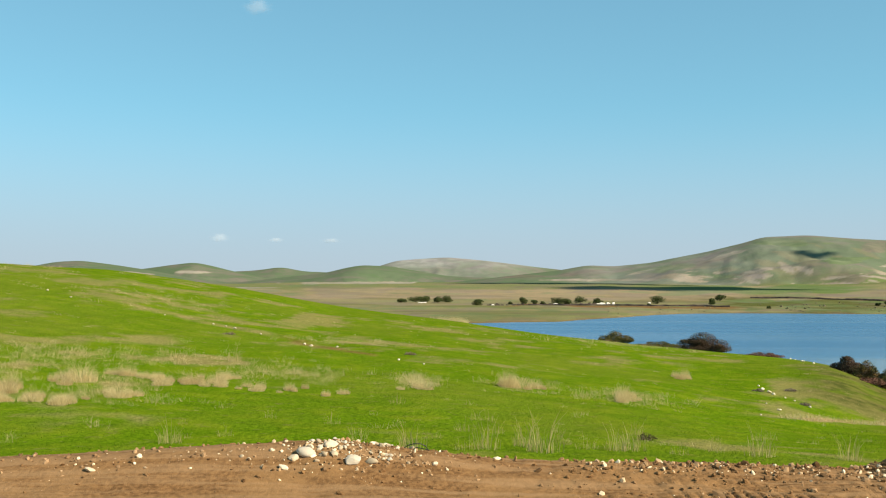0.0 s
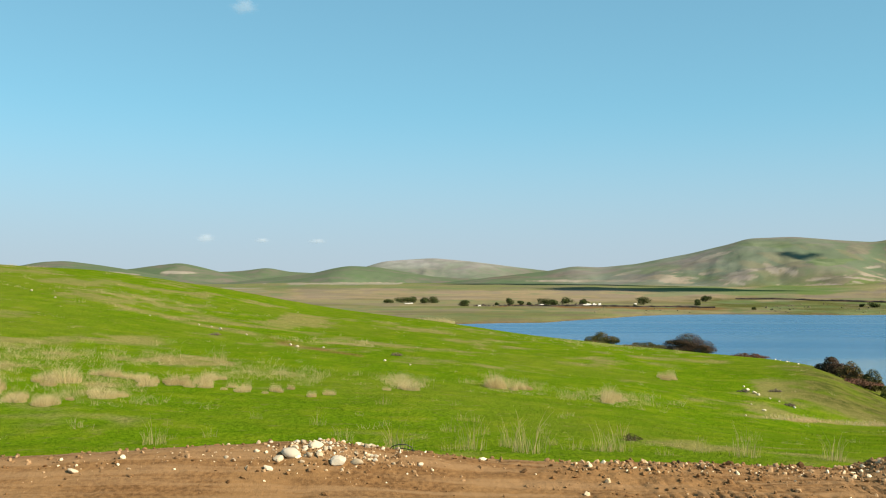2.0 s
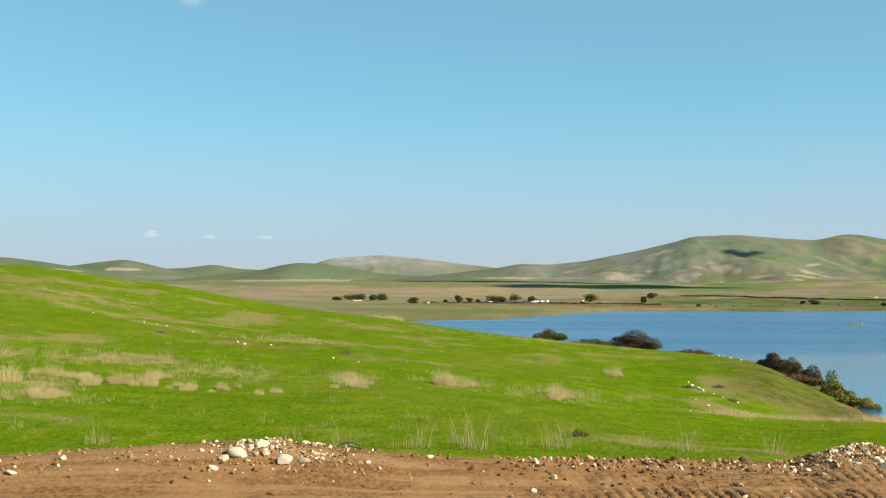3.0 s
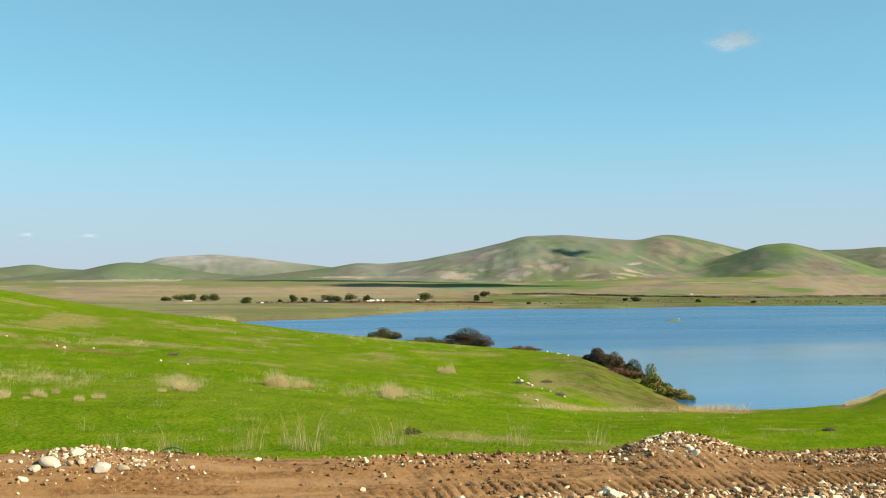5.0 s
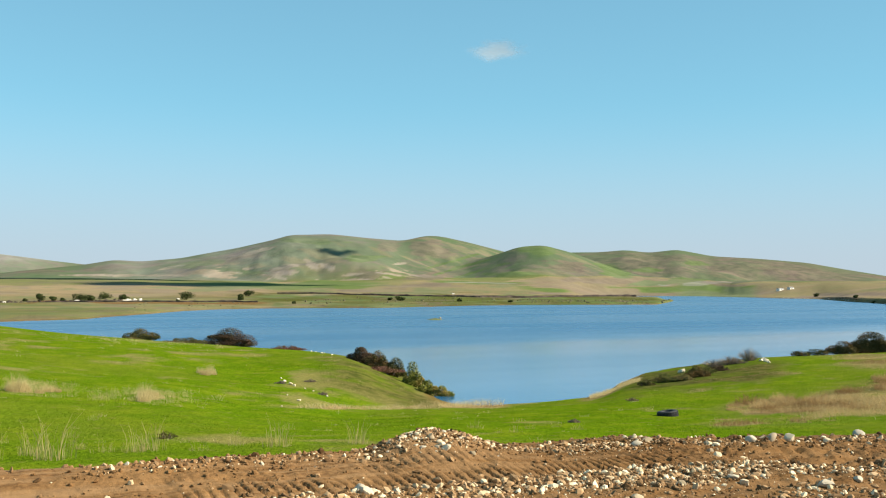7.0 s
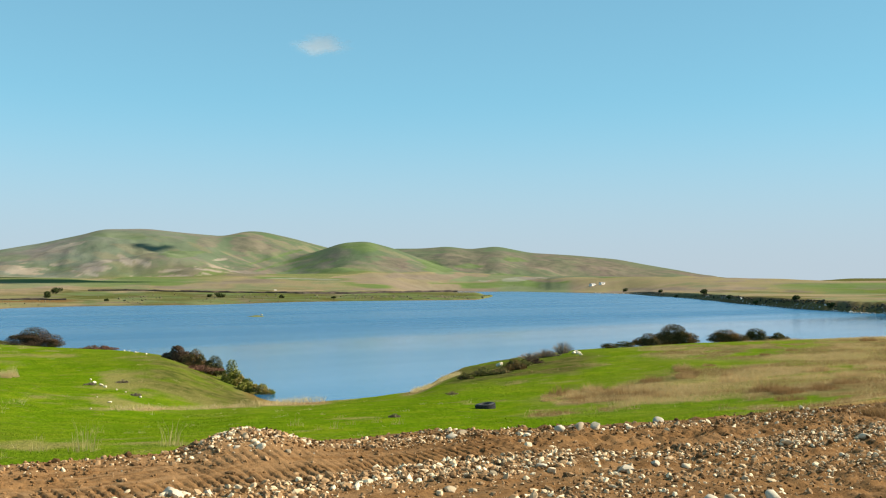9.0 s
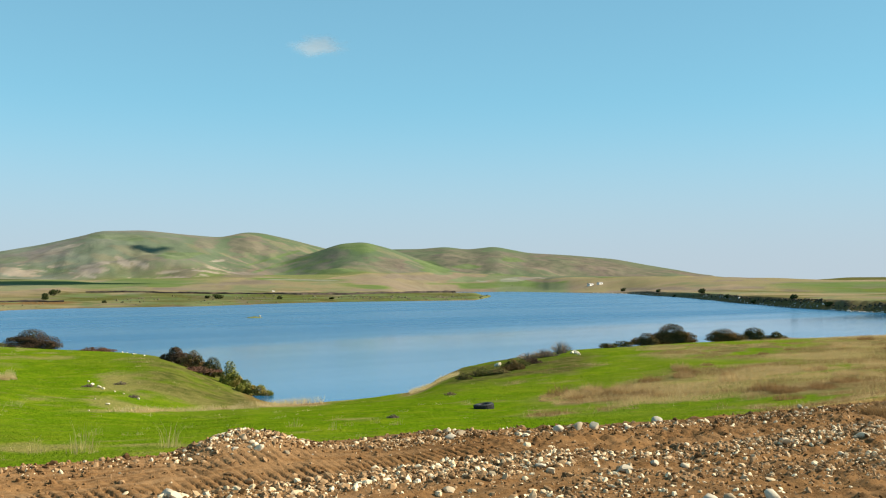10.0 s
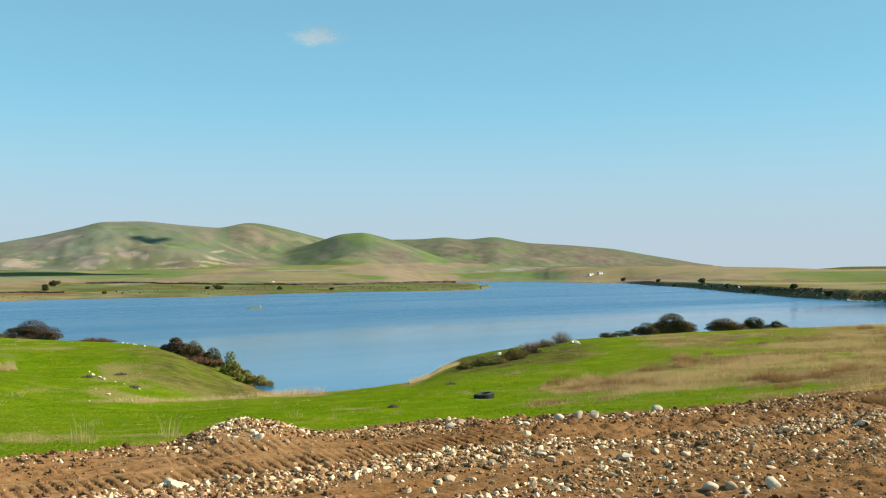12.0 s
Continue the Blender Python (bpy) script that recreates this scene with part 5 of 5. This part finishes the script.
rubble("gravel", [(a, b, c + 0.04 * s) for a, b, c, s in zip(px, py, pz, sizes)], PEBBLE, "loose pale gravel on the dirt road", "gravel", sizes)

clods = 16000
qx = nrng.uniform(-6, 20, clods)
qd = np.where(nrng.random(clods) < 0.45, nrng.normal(0.0, 0.3, clods), nrng.uniform(-5, 0.3, clods))
qy = 8.1 + 0.05 * qx + qd
qs = 0.012 + 0.06 * nrng.random(clods) ** 3.5
thin = ((qx > 1.0) | (nrng.random(clods) < 0.2)) & (np.hypot(qx, qy) > 6.5)
qx, qy, qs = qx[thin], qy[thin], qs[thin]
rubble("clods", list(zip(qx, qy, road_surface(qx, qy) + 0.1 * qs)), DIRT, "crumbled brown clods of earth on the road", "earth clods", qs)

# ---- dry grass clumps and stalks ----
STALK = leaf_material("dry_stalks", (0.34, 0.27, 0.11), (0.58, 0.46, 0.22), (0.42, 0.31, 0.14), 0.3, thin=0.4)
CLUMPS = [raw_mesh("clump", *clump_mesh(850, 0.55, 0.46, STRAW, 0.9, 0.0032)) for k in range(4)]
for az, dip, w in [(-1.6, -5.56, 0.65), (4.5, -5.53, 0.85), (10.4, -6.08, 0.75), (13.9, -4.77, 0.7), (-18.0, -4.60, 0.75), (-14.7, -5.18, 0.9), (-13.2, -5.27, 0.8), (-11.3, -5.56, 0.6), (-8.5, -5.59, 0.5),
                   (-6.9, -5.93, 0.5), (-23.9, -5.23, 0.9), (-21.4, -4.86, 1.0), (-21.9, -6.06, 0.8), (-18.8, -5.86, 0.7), (-15.8, -5.0, 0.7), (-12.4, -4.9, 0.6), (5.3, -5.5, 0.5), (11.2, -6.0, 0.5),
                   (-16.9, -4.75, 0.6), (-24.4, -5.7, 0.8), (-23.0, -5.8, 0.7)]:
    cx, cy, cz, r = on_ground(az, dip)
    tall = 1.0 if r > 32 and az > -3 else 0.75
    # one large tuft with three smaller ones beside it
    for share in (0.75, 0.55, 0.42, 0.34):
        x, y = cx + rng.gauss(0, 0.62) * w * (1.2 - share), cy + rng.gauss(0, 0.8) * w * (1.2 - share)
        ob = new("dry_grass_clump", rng.choice(CLUMPS))
        ob.matrix_basis = pose(x, y, height_at(x, y), 0, 0, rng.uniform(0, 360)) @ Matrix.Diagonal((w * share * rng.uniform(0.9, 1.5), w * share * 1.1, w * share * tall * rng.uniform(1.3, 2.3), 1))
        tagged(ob, "pale dry grass clump on the green slope", "grass clump", "dry grass clumps")
MEADOW_CLUMPS = [raw_mesh("clump", *clump_mesh(700, 0.50, 0.42, BROWN_GRASS, 0.7, 0.0028)) for k in range(4)]
for k in range(45):
    az = rng.uniform(44, 63)
    low_, high_ = np.interp(az, [42, 48.4, 53, 57.5, 63], [-7.0, -6.4, -6.0, -6.6, -6.9]), np.interp(az, [42, 48.4, 53.2, 58, 63], [-6.9, -5.4, -4.3, -3.4, -2.6])
    x, y, z, r = on_ground(az, rng.uniform(low_, high_), 12.0)
    ob = new("dry_grass_clump", rng.choice(MEADOW_CLUMPS))
    w = rng.uniform(0.5, 1.15) * min(1.0, r / 30 + 0.25)
    ob.matrix_basis = pose(x, y, z, 0, 0, rng.uniform(0, 360)) @ Matrix.Diagonal((w * 1.3, w * 1.3, w * rng.uniform(0.5, 0.95), 1))
    tagged(ob, "tall tawny dry grass clump on the meadow", "grass clump", "tawny grass clumps")
TALL_STALKS = [raw_mesh("stalks", *clump_mesh(64, 0.80, 0.24, STALK, 0.50, 0.0026)) for k in range(4)]
STALKS = [raw_mesh("stalks", *clump_mesh(40, 0.55, 0.26, STALK, 0.60, 0.0022)) for k in range(4)]
for az, dip, w in [(-15.6, -8.45, 0.8), (-1.7, -9.03, 1.0), (2.6, -9.01, 0.9), (4.9, -8.82, 0.9), (6.0, -9.12, 1.2), (10.1, -8.95, 0.8), (11.1, -8.92, 0.9), (15.6, -8.81, 0.7), (18.0, -8.93, 1.0), (22.6, -8.87, 0.8),
                   (13.6, -9.05, 0.6), (-12.2, -3.93, 1.2), (-5.1, -8.21, 0.6), (-2.6, -6.45, 0.7), (-10.0, -7.18, 0.5), (29.5, -8.0, 0.7), (31.8, -8.2, 0.6), (35.5, -8.0, 0.6)] + [(rng.uniform(-20, 37), rng.uniform(-9.1, -7.2), rng.uniform(0.3, 0.75)) for k in range(28)]:
    x, y, z, r = on_ground(az, dip, 12.5)
    ob = new("weed", rng.choice(TALL_STALKS if w > 0.78 else STALKS))
    ob.matrix_basis = pose(x, y, z, 0, 0, rng.uniform(0, 360)) @ Matrix.Diagonal((w * 1.2, w * 1.2, w, 1))
    tagged(ob, "thin dry weed stalks in the grass", "weed", "dry weed stalks")


# ---- grass ----
def blades(name, count, az0, az1, r0, r1, height, width, material, label, keep):
    az = nrng.uniform(az0, az1, count)
    r = np.sqrt(nrng.uniform(r0 ** 1.4, r1 ** 1.4, count) ** (2 / 1.4))
    x, y = r * np.sin(np.radians(az)), r * np.cos(np.radians(az))
    z = ground_height(x, y)
    ok = keep(x, y, z)
    x, y, z = x[ok], y[ok], z[ok]
    n_ = len(x)
    a = nrng.uniform(0, 2 * math.pi, n_)
    h = height * nrng.uniform(0.4, 1.0, n_) * (0.75 + 0.3 * value_noise(x * 0.7, y * 0.7, 44) + 0.35 * fractal(x * 0.28, y * 0.28, 3, 45))
    w = width * nrng.uniform(0.6, 1.3, n_)
    la = nrng.uniform(0, 2 * math.pi, n_)
    l = h * nrng.uniform(0.1, 1.3, n_)
    u = np.stack([np.cos(a) * w, np.sin(a) * w, 0 * w], -1)
    base = np.stack([x, y, z - 0.02], -1)
    tip = base + np.stack([np.cos(la) * l, np.sin(la) * l, h], -1)
    verts = np.stack([base - u, base + u, tip], 1).reshape(-1, 3)
    return tagged(new(name, raw_mesh(name, verts, np.arange(n_ * 3).reshape(-1, 3), material)), label, "grass", kind="stuff")


def is_green(x, y, z):
    c = land_cover(x, y, z)
    return (c[1] + 0.35 * nrng.random(len(x)) < 0.55) & (c[3] + 0.3 * nrng.random(len(x)) < 0.6) & (c[4] < 0.3)


def is_dry(x, y, z):
    c = land_cover(x, y, z)
    return (c[1] > 0.18 + 0.75 * nrng.random(len(x))) & (c[4] < 0.3)


blades("grass", 260000, -27, 65, 11, 62, 0.06, 0.010, BLADE, "short fresh green grass on the slopes", is_green)
blades("dry_grass", 150000, -27, 42, 14, 80, 0.085, 0.0035, STRAW, "pale dry grass among the green", is_dry)
blades("brown_grass", 420000, 41, 65, 14, 80, 0.22, 0.004, BROWN_GRASS, "tall brown dry grass on the meadow", is_dry)
blades("pale_grass", 40000, 41, 65, 14, 80, 0.30, 0.003, STRAW, "pale dry grass heads on the meadow", is_dry)


def at_foot(x, y, z):
    az = np.degrees(np.arctan2(x, y))
    el = np.degrees(np.arctan2(z - EYE, np.hypot(x, y)))
    line = np.interp(az, [16, 20.3, 23.6, 26.8, 30, 31.5], [-6.6, -6.76, -6.86, -6.80, -6.66, -6.6])
    return (np.abs(el - line) < 0.10) & (value_noise(az * 1.3, el, 71) + nrng.uniform(-0.6, 0.9, len(az)) > -0.1)


blades("reeds", 60000, 19, 31, 25, 60, 0.34, 0.006, STRAW, "pale dry reeds along the foot of the slope", at_foot)


def bank_edge(x, y, z):
    az, r = np.degrees(np.arctan2(x, y)), np.hypot(x, y)
    rc = softened(az, [(k[0], k[4]) for k in FIELD])
    return np.abs(r - rc + 0.6) < 1.4 + 0.8 * value_noise(az * 3, r * 0.3, 73)


blades("bank_grass", 20000, 36.0, 38.9, 40, 62, 0.36, 0.006, STRAW, "pale dry grass along the edge of the bank", bank_edge)


def crest_reeds(x, y, z):
    az, r = np.degrees(np.arctan2(x, y)), np.hypot(x, y)
    rc = softened(az, [(k[0], k[4]) for k in FIELD])
    return (np.abs(r - rc) < 2.5) & (value_noise(az * 2.5, r * 0.4, 75) + nrng.uniform(-0.6, 0.8, len(az)) > 0)


blades("crest_reeds", 14000, -0.7, 1.5, 78, 94, 0.55, 0.006, STRAW, "pale dry reeds standing on the green crest", crest_reeds)

# small tufts strewn over the slope
tufts = 1500
ta, tr2 = nrng.uniform(-26, 40, tufts), nrng.uniform(19, 75, tufts)
near_patch = nrng.random(tufts) < 0.8
pick = nrng.integers(0, len(DRY_PATCHES), tufts)
patch = np.array(DRY_PATCHES)[pick]
ta = np.where(near_patch, patch[:, 0] + nrng.normal(0, 0.9, tufts) * patch[:, 2], ta)
tr2 = np.where(near_patch, np.maximum(patch[:, 1] + nrng.normal(0, 0.9, tufts) * patch[:, 3], 18), tr2)
bx, by = tr2 * np.sin(np.radians(ta)), tr2 * np.cos(np.radians(ta))
bz = ground_height(bx, by)
per = 22
size = nrng.uniform(0.06, 0.26, tufts) * (0.7 + 0.5 * near_patch)
bx, by, bz, size = (np.repeat(v, per) for v in (bx, by, bz, size))
m_ = len(bx)
aa = nrng.uniform(0, 2 * math.pi, m_)
base = np.stack([bx + nrng.normal(0, 0.6, m_) * size, by + nrng.normal(0, 0.6, m_) * size, bz - 0.03], -1)
tip = base + np.stack([nrng.normal(0, 0.5, m_) * size, nrng.normal(0, 0.5, m_) * size, size * nrng.uniform(0.4, 1.2, m_)], -1)
uu = np.stack([np.cos(aa), np.sin(aa), 0 * aa], -1) * 0.003
tagged(new("dry_tufts", raw_mesh("dry_tufts", np.stack([base - uu, base + uu, tip], 1).reshape(-1, 3), np.arange(m_ * 3).reshape(-1, 3), STRAW)),
       "small pale dry tufts strewn over the slope", "grass", kind="stuff")

# ---- clouds ----
def cloud(place, lumps, label, turn=0.0):
    """A puffy cloud of rounded lumps: (x, y, z, radius x, y, z)."""
    bm = bmesh.new()
    for k, (x, y, z, rx, ry, rz) in enumerate(lumps):
        g = bmesh.ops.create_icosphere(bm, subdivisions=4, radius=1)
        for v in g["verts"]:
            p = v.co.copy()
            p *= 1 + 0.22 * noise.noise(p * 1.7 + Vector((k * 3.1, 0, 0))) + 0.10 * noise.noise(p * 4.5 + Vector((0, k * 2.3, 0)))
            v.co = Vector((x + p.x * rx, y + p.y * ry, z + p.z * rz))
    me = bpy.data.meshes.new("cloud")
    bm.to_mesh(me)
    bm.free()
    me.materials.append(VAPOUR)
    for p in me.polygons:
        p.use_smooth = True
    ob = new("cloud", me)
    ob.matrix_basis = pose(*place, 0, 0, turn)
    return tagged(ob, label, "cloud", kind="structure")


def wisp_material(name, body_):
    """Thin white vapour that fades out to a ragged rim."""
    n = Nodes(name, 1.0, spec=0.0)
    tc = n.t.nodes.new("ShaderNodeTexCoord").outputs["Object"]
    length = n.t.nodes.new("ShaderNodeVectorMath")
    length.operation = "LENGTH"
    n.put(length.inputs[0], tc)
    ragged = n.noise(1.3, 3, 0.5, at=tc, warp=0.2)
    body = n.math("SUBTRACT", n.math("ADD", 0.80, n.math("MULTIPLY", n.math("SUBTRACT", ragged, 0.5), 1.1)), length.outputs["Value"])
    n.color((0.95, 0.93, 0.93))
    clear = n.t.nodes.new("ShaderNodeBsdfTransparent")
    lit = n.t.nodes.new("ShaderNodeBsdfTranslucent")
    lit.inputs[0].default_value = (0.95, 0.93, 0.93, 1)
    both = n.t.nodes.new("ShaderNodeMixShader")
    both.inputs[0].default_value = 0.5
    n.t.links.new(n.b.outputs[0], both.inputs[1])
    n.t.links.new(lit.outputs[0], both.inputs[2])
    mixer = n.t.nodes.new("ShaderNodeMixShader")
    n.put(mixer.inputs[0], n.ramp(body, 0.0, 0.65, 0.0, body_))
    n.t.links.new(clear.outputs[0], mixer.inputs[1])
    n.t.links.new(both.outputs[0], mixer.inputs[2])
    n.t.links.new(mixer.outputs[0], n.t.nodes["Material Output"].inputs["Surface"])
    return n.m


VAPOUR = plain_material("dense_cloud", (0.85, 0.85, 0.87), (0.92, 0.92, 0.93), 0.01, 1.0)
WISP, FAINT = wisp_material("thin_cloud", 0.68), wisp_material("faint_cloud", 0.26)


def wisp(az, el, width, height, label, vapour):
    """A thin far cloud in the sky: bearing, angle, angular size."""
    r = 4400.0
    x, y = at(az, r * math.cos(radians(el)))
    z = EYE + r * math.sin(radians(el))
    n_ = 13
    gx, gz = np.meshgrid(np.linspace(-1.3, 1.3, n_), np.linspace(-1.3, 1.3, n_))
    i, j = np.meshgrid(np.arange(n_ - 1), np.arange(n_ - 1), indexing="ij")
    quads = np.stack([i * n_ + j, i * n_ + j + 1, (i + 1) * n_ + j + 1, (i + 1) * n_ + j], -1).reshape(-1, 4)
    me = raw_mesh("wispy_cloud", np.stack([gx, 0.12 * (gx ** 2 + gz ** 2), gz], -1), quads, vapour, True)
    ob = new("wispy_cloud", me)
    ob.matrix_basis = pose(x, y, z, el, 0, -az) @ Matrix.Diagonal((r * radians(width) / 2, 60, r * radians(height) / 2, 1))
    return tagged(ob, label, "cloud", kind="structure")


wisp(30.6, 14.1, 4.6, 1.7, "small wispy white cloud in the blue sky", WISP)
wisp(-11.0, 16.4, 2.2, 1.2, "small wispy white cloud in the blue sky", FAINT)
wisp(-13.0, 3.2, 1.5, 0.7, "faint small cloud low over the hills", FAINT)
wisp(-9.8, 3.1, 1.3, 0.4, "faint small cloud low over the hills", FAINT)
wisp(-6.6, 3.1, 1.6, 0.4, "faint small cloud low over the hills", FAINT)


def cloud_shading(az, r, lift, lumps, label):
    """A cloud added out of view on the sun's side, to throw shade on this place of the land."""
    x, y = at(az, r)
    return cloud(Vector((x, y, height_at(x, y))) + toward_sun * lift, lumps, label, -az)


# out-of-view cloud, its two rows of lumps shaped to shade bands of the plain
cloud_shading(10.0, 755, 1500, [(0, -20, 0, 38, 52, 6), (40, -25, 0, 38, 62, 7), (80, -35, 0, 34, 50, 6), (112, -40, 0, 24, 32, 5), (-110, 150, 0, 48, 76, 6), (-60, 140, 0, 44, 82, 7), (-15, 160, 0, 40, 56, 6), (35, 168, 0, 40, 42, 5), (80, 172, 0, 36, 28, 5)], "unseen cloud added to cast shade on the plain")
# unseen lumps laid out so that their shade draws a V on the hill
cloud_shading(21.0, 1262, 1300, [(-16, 10, 3, 11, 12, 3), (-7, 0, 0, 10, 10, 3), (0, -9, -3, 9, 10, 3), (10, 2, 1, 9, 14, 3), (17, 10, 3, 8, 10, 3)], "unseen cloud lumps added to cast shade on a hill")
